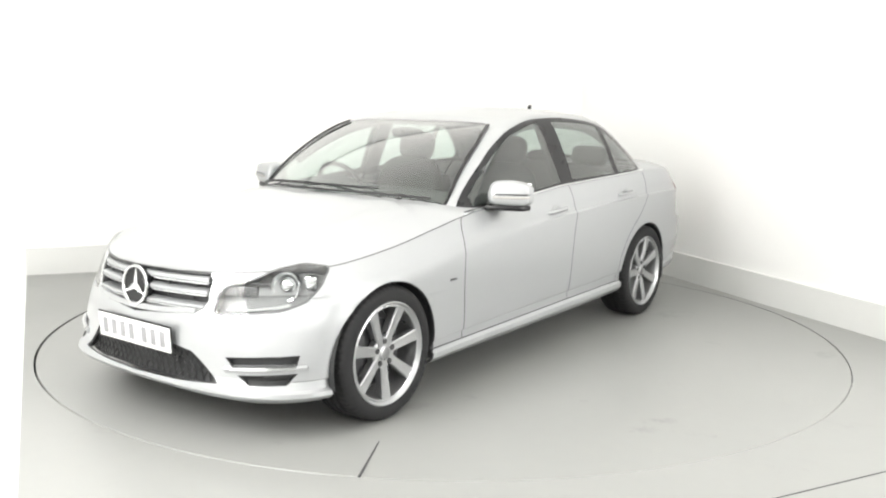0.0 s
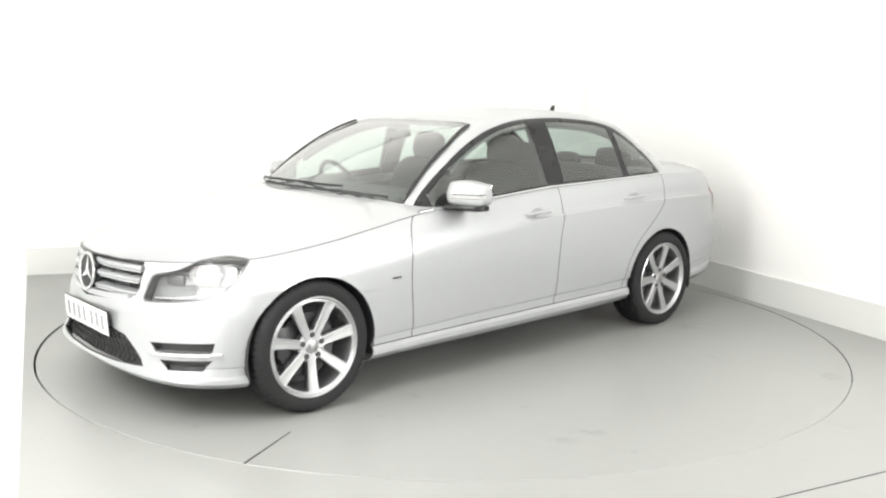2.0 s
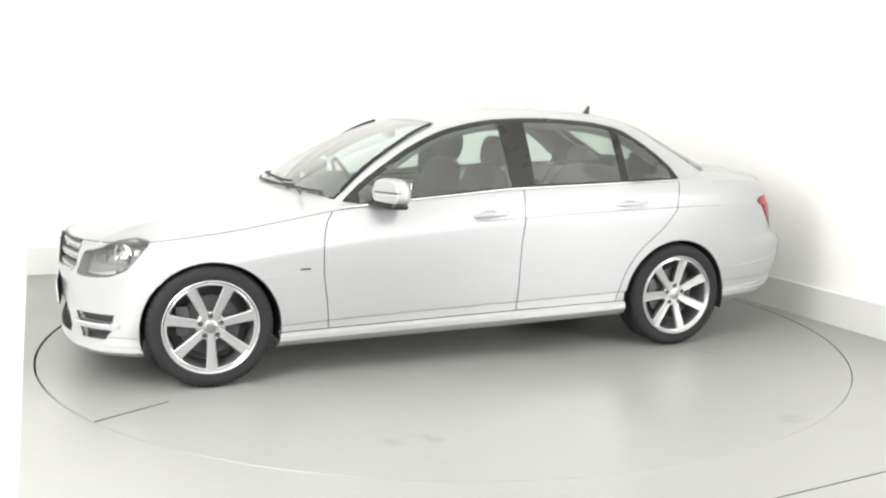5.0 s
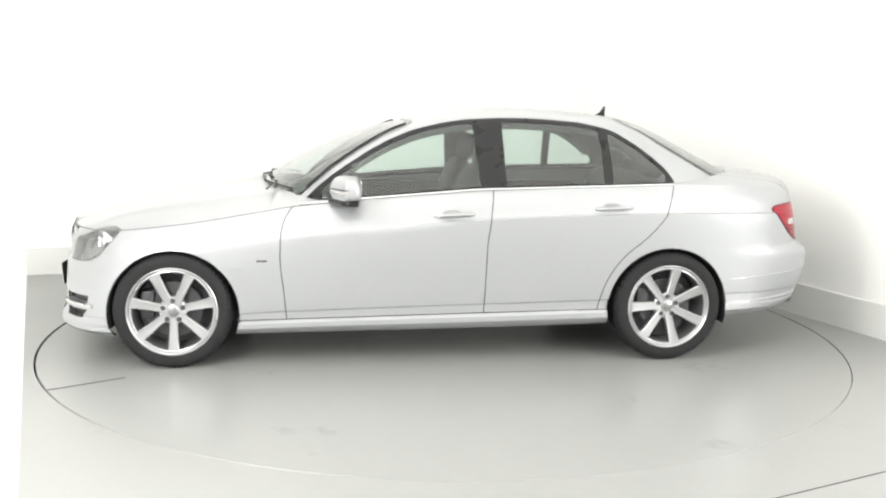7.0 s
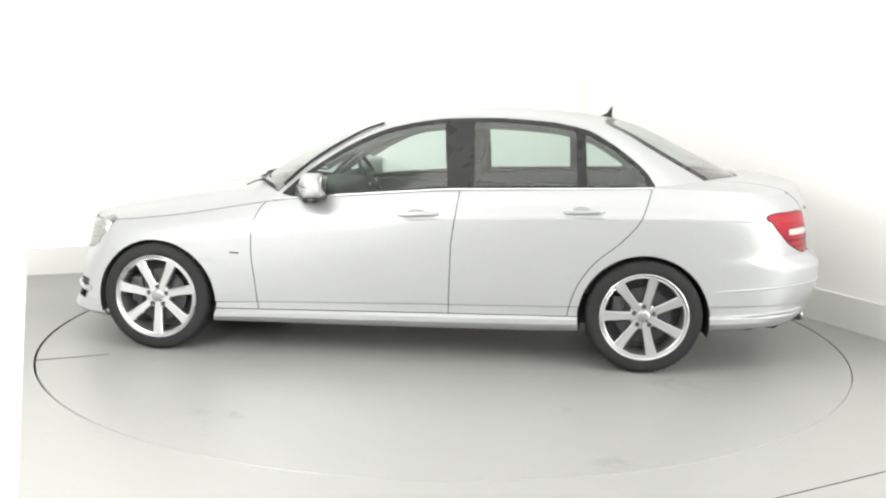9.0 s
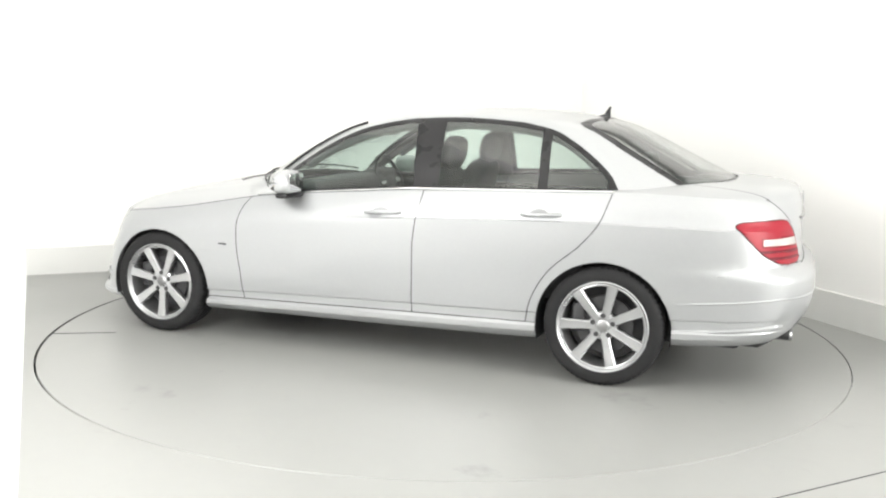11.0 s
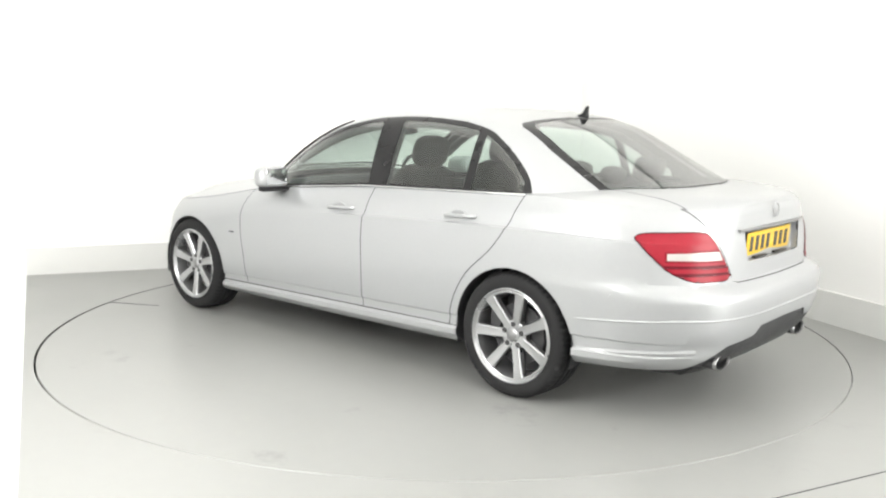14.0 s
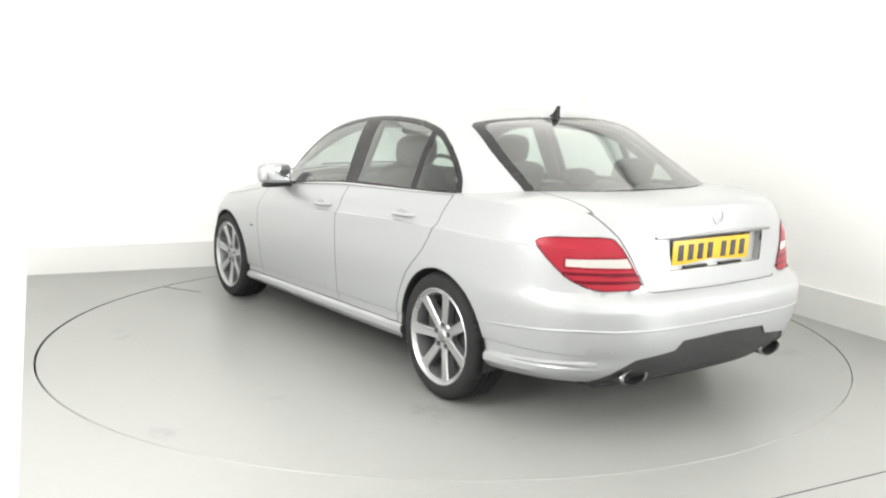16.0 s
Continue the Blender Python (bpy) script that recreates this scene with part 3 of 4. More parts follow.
P = sort_lower(low)
SOFT = (BUMP_F + [(1.95, 0.70)], BUMP_R + [(-2.3, 0.672)], [(-2.318, 0.735), (-2.315, 0.90)])
made = {}
for name in ("bonnet", "boot_lid", "front_bumper", "rear_bumper"):
    made[name] = panel_part(name, P[name], 1, BODY, car, soft=SOFT)
for side in (0, 2):
    for name in ("front_fender", "front_door", "rear_door", "rear_quarter", "side_skirt"):
        made[name, side] = panel_part(name, P[name], side, BODY, car, soft=SOFT)
    made["headlight", side] = panel_part("headlight", P["headlight"], side, [M_LAMPIN], car, "clear headlight with a round projector", gap=0.0, depth=0.0, push=-0.055)
    panel_part("lens", P["headlight"], side, [M_LENS, M_CHAMBER], made["headlight", side], "clear lamp cover", gap=0.005, depth=0.05)
    made["tail_light", side] = panel_part("tail_light", P["tail_light"], side, [M_RED, M_DKRED], car, "red tail light with a clear band", gap=0.005, push=0.004)
    panel_part("reversing_lens", P["clear_band"], side, [M_CLEAR, M_RED], made["tail_light", side], "clear reversing lamp band", gap=0.003, push=0.005)
    panel_part("lamp_stripe", P["lamp_stripe"], side, [M_DKRED], made["tail_light", side], "dark red divider lines", gap=0.0, depth=0.004, push=0.003)
    for name in ("fog_u", "fog_l"):
        panel_part("bumper_vent", P[name], side, [M_PLASTIC, M_PAINT], made["front_bumper"], "black bumper vent", gap=0.0, depth=0.0, push=-0.03)
panel_part("grille", P["grille"], 1, [M_PLASTIC, M_GAP], made["bonnet"], "black grille opening", gap=0.0, depth=0.0, push=-0.045)
panel_part("lower_intake", P["intake"], 1, [M_PLASTIC, M_GAP], made["front_bumper"], "black air intake", gap=0.0, depth=0.0, push=-0.035)
panel_part("plate_recess", P["plate_recess"], 1, [M_PAINT], made["boot_lid"], "silver recess for the number plate", gap=0.0, depth=-0.036, push=-0.036)
panel_part("valance", P["valance"], 1, [M_PLASTIC, M_GAP], made["rear_bumper"], "black textured diffuser valance", gap=0.0, depth=0.02, push=-0.006)

# upper body
up = greenhouse()
ARC = curve([(0.698, 0.889), (0.60, 0.985), (0.445, 1.10), (0.235, 1.226), (0.03, 1.306), (-0.25, 1.356), (-0.51, 1.366), (-0.83, 1.35), (-1.04, 1.31), (-1.14, 1.262), (-1.30, 1.15), (-1.40, 1.046), (-1.415, 1.01)])
WAIST = curve([(0.70, 0.889), (0.39, 0.918), (-0.27, 0.972), (-1.42, 1.008)])


def arc_points(inset, n=64):
    out = []
    for i in range(n + 1):
        x = 0.69 - 2.10 * i / n
        dz = (ARC(x + 0.004) - ARC(x - 0.004)) / 0.008
        k = math.hypot(1, dz)
        out.append((x + inset * dz / k, ARC(x) - inset / k))
    return out


def pane(x0, x1, inset=0.021, foot=0.015, lean0=0.0, lean1=0.0):
    """A window pane's outline between two uprights that lean a little."""
    mid = 1.15
    up0, up1 = (lambda z: x0 + lean0 * (z - mid)), (lambda z: x1 + lean1 * (z - mid))
    top = [(x, z) for x, z in arc_points(inset) if up1(z) < x < up0(z) and z > WAIST(x) + foot + 0.01]
    if not top:
        return []
    a, b = top[0], top[-1]
    head = [(up0(a[1]), a[1] + (0 if x0 > 0.3 else -0.001))] if a[1] > WAIST(a[0]) + 0.06 else []
    tail = [(up1(b[1]), b[1])] if b[1] > WAIST(b[0]) + 0.06 else []
    f0, f1 = (up0(0.99) if head else a[0]), (up1(0.99) if tail else b[0])
    return head + top + tail + [(f1, WAIST(f1) + foot), (f0, WAIST(f0) + foot)]


WIN = [(x, z) for x, z in arc_points(0.0)] + [(-1.413, WAIST(-1.413)), (-0.8, WAIST(-0.8)), (-0.27, WAIST(-0.27)), (0.1, WAIST(0.1)), (0.39, WAIST(0.39)), (0.60, WAIST(0.6))]
GL_F = pane(0.53, -0.275, lean0=-0.35, lean1=0.10)
GL_R = pane(-0.425, -0.992, lean0=0.04, lean1=0.05)
GL_Q = pane(-1.038, -1.45, lean0=0.05)
lay_s, lay_g = up.faces.layers.float["s"], up.faces.layers.float["g"]
on_side = lambda f: f[lay_g] < 1.0 and 0.06 < f[lay_s] < 0.88
for poly in (WIN, GL_F, GL_R, GL_Q):
    cut(up, side_uv(poly), SIDE, True, 0.02, on_side)
cut(up, SCREEN, TOP, True, 0.05, lambda f: f[lay_s] < 0.3)
cut(up, BACKLIGHT, TOP, True, 0.05, lambda f: f[lay_s] > 0.7)
cut(up, BACK_CLEAR, TOP, True, 0.05, lambda f: f[lay_s] > 0.7)
Q = {}
for f in up.faces:
    c = f.calc_center_median()
    sv = (c.x, c.z)
    s, g = f[lay_s], f[lay_g]
    if inside((c.x, c.y), SCREEN) and g > 0.02 and s < 0.4:
        k = "windscreen"
    elif inside((c.x, c.y), BACKLIGHT) and g > 0.02 and s > 0.6:
        k = "rear_window" if inside((c.x, c.y), BACK_CLEAR) and g > 0.05 else "rear_border"
    elif on_side(f) and inside(sv, GL_F):
        k = "gf"
    elif on_side(f) and inside(sv, GL_R):
        k = "gr"
    elif on_side(f) and inside(sv, GL_Q):
        k = "gq"
    elif on_side(f) and inside(sv, WIN):
        k = "window_frame"
    else:
        k = "roof"
    Q.setdefault(k, []).append(f)
# black rubber seals that run up both edges of the windscreen
screen_faces = set(Q["windscreen"])
rim = sorted({(round(v.co.x, 3), round(v.co.y, 3), round(v.co.z, 3)) for f in screen_faces for v in f.verts if v.co.y > 0.3 and any(k not in screen_faces for k in v.link_faces)}, key=lambda p: p[2])
rim = [p for p in rim if p[2] > rim[0][2] + 0.02 and p[2] < rim[-1][2] - 0.012 and p[1] > 0.44 + (1.34 - p[2]) * 0.42]
seal_line = []
for p in rim:
    if not seal_line or p[2] - seal_line[-1][2] > 0.025:
        seal_line.append(p)
made["roof"] = panel_part("roof", Q["roof"], 1, [M_PAINT, M_BLACK], car, gap=0.003)
panel_part("roof_lining", Q["roof"], 1, [M_LINING], car, "grey cloth roof and pillar lining", gap=0.0, depth=0.0, push=-0.028)
panel_part("windscreen", Q["windscreen"], 1, [M_SCREEN, M_BLACK], car, "greenish windscreen glass", gap=0.016, depth=0.006)
panel_part("rear_window", Q["rear_window"], 1, [M_SCREEN, M_BLACK], car, "greenish rear window glass", gap=0.0, depth=0.006)
panel_part("rear_window_border", Q["rear_border"], 1, [M_BLACK], car, "black border of the rear window", gap=0.0, depth=0.006)
for side in (0, 2):
    panel_part("window_frame", Q["window_frame"], side, [M_BLACK], made["front_door", side], "gloss black window surround", gap=0.0, depth=0.01)
    panel_part("window_pane", Q["gf"], side, [M_GLASS, M_BLACK], made["front_door", side], "greenish side glass", gap=0.004, depth=0.004)
    panel_part("window_pane", Q["gr"], side, [M_GLASS, M_BLACK], made["rear_door", side], "greenish side glass", gap=0.004, depth=0.004)
    panel_part("window_pane", Q["gq"], side, [M_GLASS, M_BLACK], made["rear_door", side], "greenish quarter glass", gap=0.004, depth=0.004)


# ---------------- wheels ----------------
def tyre_bm():
    prof = [(0.226, 0.096), (0.242, 0.107), (0.268, 0.112), (0.288, 0.11), (0.302, 0.103), (0.310, 0.092), (0.3145, 0.075), (0.3155, 0.05), (0.308, 0.046), (0.308, 0.038), (0.316, 0.034), (0.316, 0.006), (0.308, 0.004)]
    prof = prof + [(r, -a) for r, a in reversed(prof)]
    bm = lathe_bm(prof, 186)
    for v in bm.verts:
        r = math.hypot(v.co.x, v.co.z)
        if 0.3015 < r < 0.3158 and abs(v.co.y) > 0.045:
            i = round(math.atan2(v.co.z, v.co.x) / (2 * math.pi) * 186)
            if i % 3 == 0:
                k = (r - 0.0045) / r
                v.co.x *= k
                v.co.z *= k
    return bm


def spoke_bm():
    bm = bmesh.new()
    rows = []
    for r, w, top in ((0.035, 0.022, 0.080), (0.07, 0.0225, 0.082), (0.12, 0.024, 0.087), (0.18, 0.027, 0.094), (0.212, 0.030, 0.098), (0.225, 0.034, 0.099)):
        rows.append([bm.verts.new(p) for p in ((r, top - 0.045, -w * 0.8), (r, top - 0.006, -w), (r, top, -w + 0.006), (r, top - 0.002, 0), (r, top, w - 0.006), (r, top - 0.006, w), (r, top - 0.045, w * 0.8))])
    for A, B in zip(rows, rows[1:]):
        for i in range(7):
            bm.faces.new((A[i], A[(i + 1) % 7], B[(i + 1) % 7], B[i]))
    bm.faces.new(rows[0])
    bm.faces.new(rows[-1])
    bmesh.ops.recalc_face_normals(bm, faces=bm.faces)
    return bm


def wheel(phase):
    w = part("wheel", tyre_bm(), M_RUBBER, car, "black tyre on a seven-spoke silver alloy wheel")
    rim = part("rim", lathe_bm([(0.206, -0.1), (0.208, 0.02), (0.211, 0.082), (0.214, 0.096), (0.219, 0.099), (0.222, 0.097), (0.2245, 0.0965), (0.229, 0.104), (0.236, 0.110), (0.2405, 0.107), (0.236, 0.095), (0.228, 0.06), (0.228, -0.1)], 96), M_ALLOY, w, "silver alloy rim")
    first = None
    for i in range(7):
        if first is None:
            first = part("spoke", spoke_bm(), M_ALLOY, w)
            sp = first
        else:
            sp = new("spoke", first.data)
            sp.parent = w
        sp.matrix_local = pose(0, 0, 0, 0, -(phase + i * 360 / 7), 0)
    part("hub", lathe_bm([(0.0, 0.086), (0.028, 0.086), (0.033, 0.083), (0.036, 0.078), (0.066, 0.078), (0.074, 0.072), (0.076, 0.04)], 48), M_ALLOY, w, "silver hub with round cap")
    part("cap", lathe_bm([(0.0, 0.0895), (0.022, 0.0892), (0.027, 0.087)], 32), M_TIP, w)
    bolt = None
    for i in range(5):
        a = radians(90 + 72 * i)
        if bolt is None:
            bolt = part("wheel_bolt", lathe_bm([(0.0, 0.0775), (0.007, 0.0778), (0.0075, 0.0765), (0.0125, 0.0785), (0.0135, 0.074)], 14), M_GAP, w)
            b = bolt
        else:
            b = new("wheel_bolt", bolt.data)
            b.parent = w
        b.location = (0.055 * math.cos(a), 0.0055, 0.055 * math.sin(a))
    part("brake_disc", lathe_bm([(0.06, 0.03), (0.152, 0.03), (0.154, 0.027), (0.154, 0.006), (0.152, 0.003), (0.06, 0.003)], 64), M_STEEL, w, "grey steel brake disc")
    part("caliper", box_bm(0.07, 0.06, 0.15, (0.135, 0.02, 0.03), 0.012), M_STEEL, w, "grey brake caliper")
    part("back_plate", lathe_bm([(0.0, -0.03), (0.202, -0.04), (0.206, -0.06)], 48), M_GAP, w, "dark inner wheel side")
    return w


def set_wheel(w, x, y, turned):
    w.matrix_local = pose(x, y, 0.316, 0, 0, 180 if turned else 0)


set_wheel(wheel(90 + 180), 1.38, 0.768, False)
set_wheel(wheel(102), -1.38, 0.768, False)
set_wheel(wheel(40), 1.38, -0.768, True)
set_wheel(wheel(20), -1.38, -0.768, True)


def arch_liner(x, sign, r):
    bm = bmesh.new()
    n = 28
    rows = []
    for y in (0.875, 0.862, 0.60, 0.56):
        rr = r + 0.004 if y > 0.6 else r - 0.02
        rows.append([bm.verts.new((x + rr * math.cos(math.pi * (i / n * 1.16 - 0.08)), sign * min(y, 0.858), 0.302 + rr * math.sin(math.pi * (i / n * 1.16 - 0.08)))) for i in range(n + 1)])
    for A, B in zip(rows[1:], rows[2:]):
        for i in range(n):
            bm.faces.new((A[i], A[i + 1], B[i + 1], B[i]))
    bm.faces.new(rows[-1])
    return part("arch_liner", bm, M_PLASTIC, car, "black wheel arch liner")


for sign in (1, -1):
    arch_liner(1.375, sign, 0.345)
    arch_liner(-1.375, sign, 0.352)

# underside and cabin tub
part("underside", box_bm(3.9, 1.05, 0.12, (-0.1, 0, 0.24), 0.03), M_PLASTIC, car, "black underbody")
part("sill_floor", box_bm(1.9, 1.62, 0.08, (-0.02, 0, 0.25), 0.02), M_PLASTIC, car, "black floor pan")


# ---------------- small parts of the car ----------------
def skin_end(y, z, tail=False):
    """The body's surface at the nose or tail, at a width and height: its x."""
    x = -2.2 if tail else 2.0
    for _ in range(4):
        t = max(0.0, min(1.0, (z - Z_LOW(x)) / (Z_EDGE(x) - Z_LOW(x))))
        lo, hi = (0.6, 1.0) if tail else (0.0, 0.4)
        for _ in range(26):
            mid = (lo + hi) / 2
            w = lower_ring(mid, t).y
            if (w > abs(y)) == tail:
                lo = mid
            else:
                hi = mid
        x = lower_ring((lo + hi) / 2, t).x
    return x


def skin_side(x, z):
    """The body side's half width at x and z."""
    t = (z - Z_LOW(x)) / (Z_EDGE(x) - Z_LOW(x))
    return WIDE(max(0, min(1, t)))


def sweep_bm(points, section, taper=0):
    """Sweep a section of (outward, up) along a path of (point, outward), thinning over some steps at the ends."""
    bm = bmesh.new()
    rows = []
    for i, (p, o) in enumerate(points):
        k = min(1.0, (min(i, len(points) - 1 - i) + 0.15) / taper) if taper else 1.0
        rows.append([bm.verts.new(p + o * (a if a < 0 else a * k) + Vector((0, 0, b))) for a, b in section])
    n = len(section)
    for A, B in zip(rows, rows[1:]):
        for i in range(n):
            bm.faces.new((A[i], A[(i + 1) % n], B[(i + 1) % n], B[i]))
    bm.faces.new(rows[0])
    bm.faces.new(rows[-1])
    bmesh.ops.recalc_face_normals(bm, faces=bm.faces)
    return bm


def nose_path(y0, y1, z, n=24, tail=False, rise=0.0):
    out = []
    for i in range(n + 1):
        y = y0 + (y1 - y0) * i / n
        zz = z + rise * y * y
        out.append((Vector((skin_end(y, zz, tail), y, zz)), Vector((-1 if tail else 1, 0, 0))))
    return out


bonnet, boot, bump_f, bump_r = made["bonnet"], made["boot_lid"], made["front_bumper"], made["rear_bumper"]
# grille: three broad louvres, a lower surround, and a round emblem with three arms
for z, h, wide in ((0.686, 0.015, 0.372), (0.634, 0.0115, 0.380), (0.574, 0.010, 0.372)):
    part("grille_louvre", sweep_bm(nose_path(-wide, wide, z, rise=-0.05), [(-0.045, h), (-0.012, h * 0.9), (0.0, h * 0.4), (0.002, -h * 0.4), (-0.004, -h), (-0.03, -h), (-0.045, -h)]), M_PAINT, bonnet, "silver grille louvre with bright edge")
    part("louvre_edge", sweep_bm(nose_path(-wide, wide, z, rise=-0.05), [(-0.004, -h + 0.001), (0.0035, -h + 0.001), (0.0035, -h - 0.004), (-0.004, -h - 0.004)]), M_CHROME, bonnet, "chrome edge")
part("grille_frame", sweep_bm(nose_path(-0.345, 0.345, 0.532, rise=0.10), [(-0.045, 0.018), (0.004, 0.018), (0.006, 0.0), (0.002, -0.008), (-0.045, -0.008)]), M_PAINT, bonnet, "silver lower grille surround")
part("grille_lip", sweep_bm(nose_path(-0.375, 0.375, 0.706, rise=-0.04), [(-0.04, 0.008), (0.003, 0.008), (0.006, 0.002), (0.003, -0.006), (-0.04, -0.006)]), M_BLACK, bonnet, "black seal over the grille")
for sign in (1, -1):
    for zz in (0.655, 0.603):
        for yy in (0.17, 0.30):
            part("grille_rib", box_bm(0.02, 0.006, 0.028, (skin_end(yy, zz) - 0.03, sign * yy, zz), 0.002), M_PLASTIC, bonnet)


def emblem_bm(r, thick):
    bm = bmesh.new()
    n, k = 48, 8
    for i in range(n):
        for j in range(k):
            a, b = 2 * math.pi * i / n, 2 * math.pi * j / k
            q = r - thick + thick * math.cos(b)
            bm.verts.new((thick * 0.9 * math.sin(b), q * math.cos(a), q * math.sin(a)))
    bm.verts.ensure_lookup_table()
    for i in range(n):
        for j in range(k):
            bm.faces.new([bm.verts[c] for c in (i * k + j, ((i + 1) % n) * k + j, ((i + 1) % n) * k + (j + 1) % k, i * k + (j + 1) % k)])
    for i in range(3):
        a = math.pi / 2 + 2 * math.pi * i / 3
        d, p = Vector((0, math.cos(a), math.sin(a))), Vector((0, -math.sin(a), math.cos(a)))
        w = r * 0.17
        tip = d * (r - thick)
        base = [bm.verts.new(v) for v in (p * w + d * (w * 0.55), -p * w + d * (w * 0.55), tip, Vector((thick * 1.1, 0, 0)))]
        mid = bm.verts.new(Vector((0, 0, 0)))
        for f in ((base[0], base[2], base[3]), (base[2], base[1], base[3]), (base[1], mid, base[3]), (mid, base[0], base[3])):
            bm.faces.new(f)
    bmesh.ops.recalc_face_normals(bm, faces=bm.faces)
    return bm


em = part("emblem", emblem_bm(0.092, 0.0075), M_CHROME, car, "round chrome emblem with three arms")
em.matrix_local = pose(skin_end(0, 0.63) + 0.012, 0, 0.626, 0, -6, 0)
part("emblem_back", lathe_bm([(0.0, 0.0), (0.08, 0.0), (0.086, -0.006), (0.086, -0.03)], 48), M_BLACK, em, "black emblem disc").matrix_local = pose(-0.003, 0, 0, 0, 0, -90)
em2 = part("emblem", emblem_bm(0.036, 0.0025), M_ALLOY, car, "small round chrome emblem")
em2.matrix_local = pose(skin_end(0, 0.965, True) - 0.004, 0, 0.965, 0, -4, 180)

# lower intake mesh and plates
for i in range(25):
    for lean in (1, -1):
        y0 = -0.46 + 0.92 * i / 24
        pts = []
        for k in range(6):
            z = 0.252 + 0.14 * k / 5
            y = y0 + lean * 0.10 * (k / 5 - 0.5)
            if abs(y) < 0.46 - (z - 0.25) * 0.75:
                pts.append((skin_end(y, z) - 0.024, y, z))
        if len(pts) > 2:
            part("mesh_wire", tube_bm(pts, 0.0028, 5), M_BLACK, bump_f)


def number_plate(parent, at, turn, tilt, color, label, ink, bars=7):
    p = part("number_plate", box_bm(0.008, 0.52, 0.111, (0, 0, 0), 0.003), color, parent, label)
    p.matrix_local = pose(*at, 0, tilt, turn)
    part("plate_frame", box_bm(0.006, 0.536, 0.127, (-0.004, 0, 0), 0.003), M_BLACK, p, "black plate backing")
    for i in range(bars):
        y = -0.195 + 0.39 * i / (bars - 1) + (0.014 if i > 3 else -0.014)
        part("plate_bar", box_bm(0.003, 0.036, 0.072, (0.0045, y, 0), 0.001), ink, p, "plain bar")
    return p


number_plate(car, (2.104, 0.0, 0.415), 0, 4, M_PWHITE, "white number plate with black bars painted grey for glare", M_PBAR)
number_plate(car, (-2.285, 0.0, 0.812), 180, 3, M_YELLOW, "yellow number plate with dark bars", M_GAP)
part("boot_strip", sweep_bm(nose_path(-0.385, 0.385, 0.893, tail=True, rise=-0.02), [(-0.01, 0.008), (0.012, 0.007), (0.015, 0.0), (0.012, -0.007), (-0.01, -0.008)]), M_TIP, boot, "satin strip over the number plate")
for sign in (1, -1):
    part("boot_release", box_bm(0.018, 0.15, 0.012, (-2.297, sign * 0.12, 0.748), 0.004), M_BLACK, boot, "black release strip")

# bumper vents' chrome bars, exhaust tips, rear bumper crease
for sign in (1, -1):
    pts = [(Vector((skin_end(y, 0.318 + (y - 0.5) * 0.05), sign * y, 0.318 + (y - 0.5) * 0.05)), Vector((0.85, sign * 0.5, 0))) for y in [0.50 + 0.29 * i / 10 for i in range(11)]]
    part("vent_blade", sweep_bm(pts, [(-0.03, 0.012), (0.008, 0.012), (0.013, 0.004), (0.011, -0.012), (-0.03, -0.016)]), M_PAINT, bump_f, "silver blade in the bumper vent")
    pts2 = [(p + Vector((0, 0, 0.004)), o) for p, o in pts[1:-1]]
    part("running_light", sweep_bm(pts2, [(0.005, 0.008), (0.0165, 0.008), (0.017, -0.004), (0.005, -0.004)]), M_CHROME, bump_f, "bright daytime running light strip")
    tip = part("exhaust_tip", lathe_bm([(0.036, 0.20), (0.036, 0.004), (0.041, 0.004), (0.041, 0.20)], 32), M_STEEL, car, "oval exhaust tip with a chrome rim")
    part("tip_rim", lathe_bm([(0.036, 0.01), (0.036, 0.0), (0.038, -0.004), (0.041, 0.0), (0.042, 0.012)], 32), M_TIP, tip, "dulled chrome rim")
    tip.matrix_local = Matrix.Translation((-2.300, sign * 0.470, 0.292)) @ Matrix.Rotation(radians(-90), 4, "Z") @ Matrix.Diagonal((1.9, 1, 0.95, 1))
    part("exhaust_inside", lathe_bm([(0.0, 0.06), (0.0395, 0.06)], 24), M_GAP, tip)
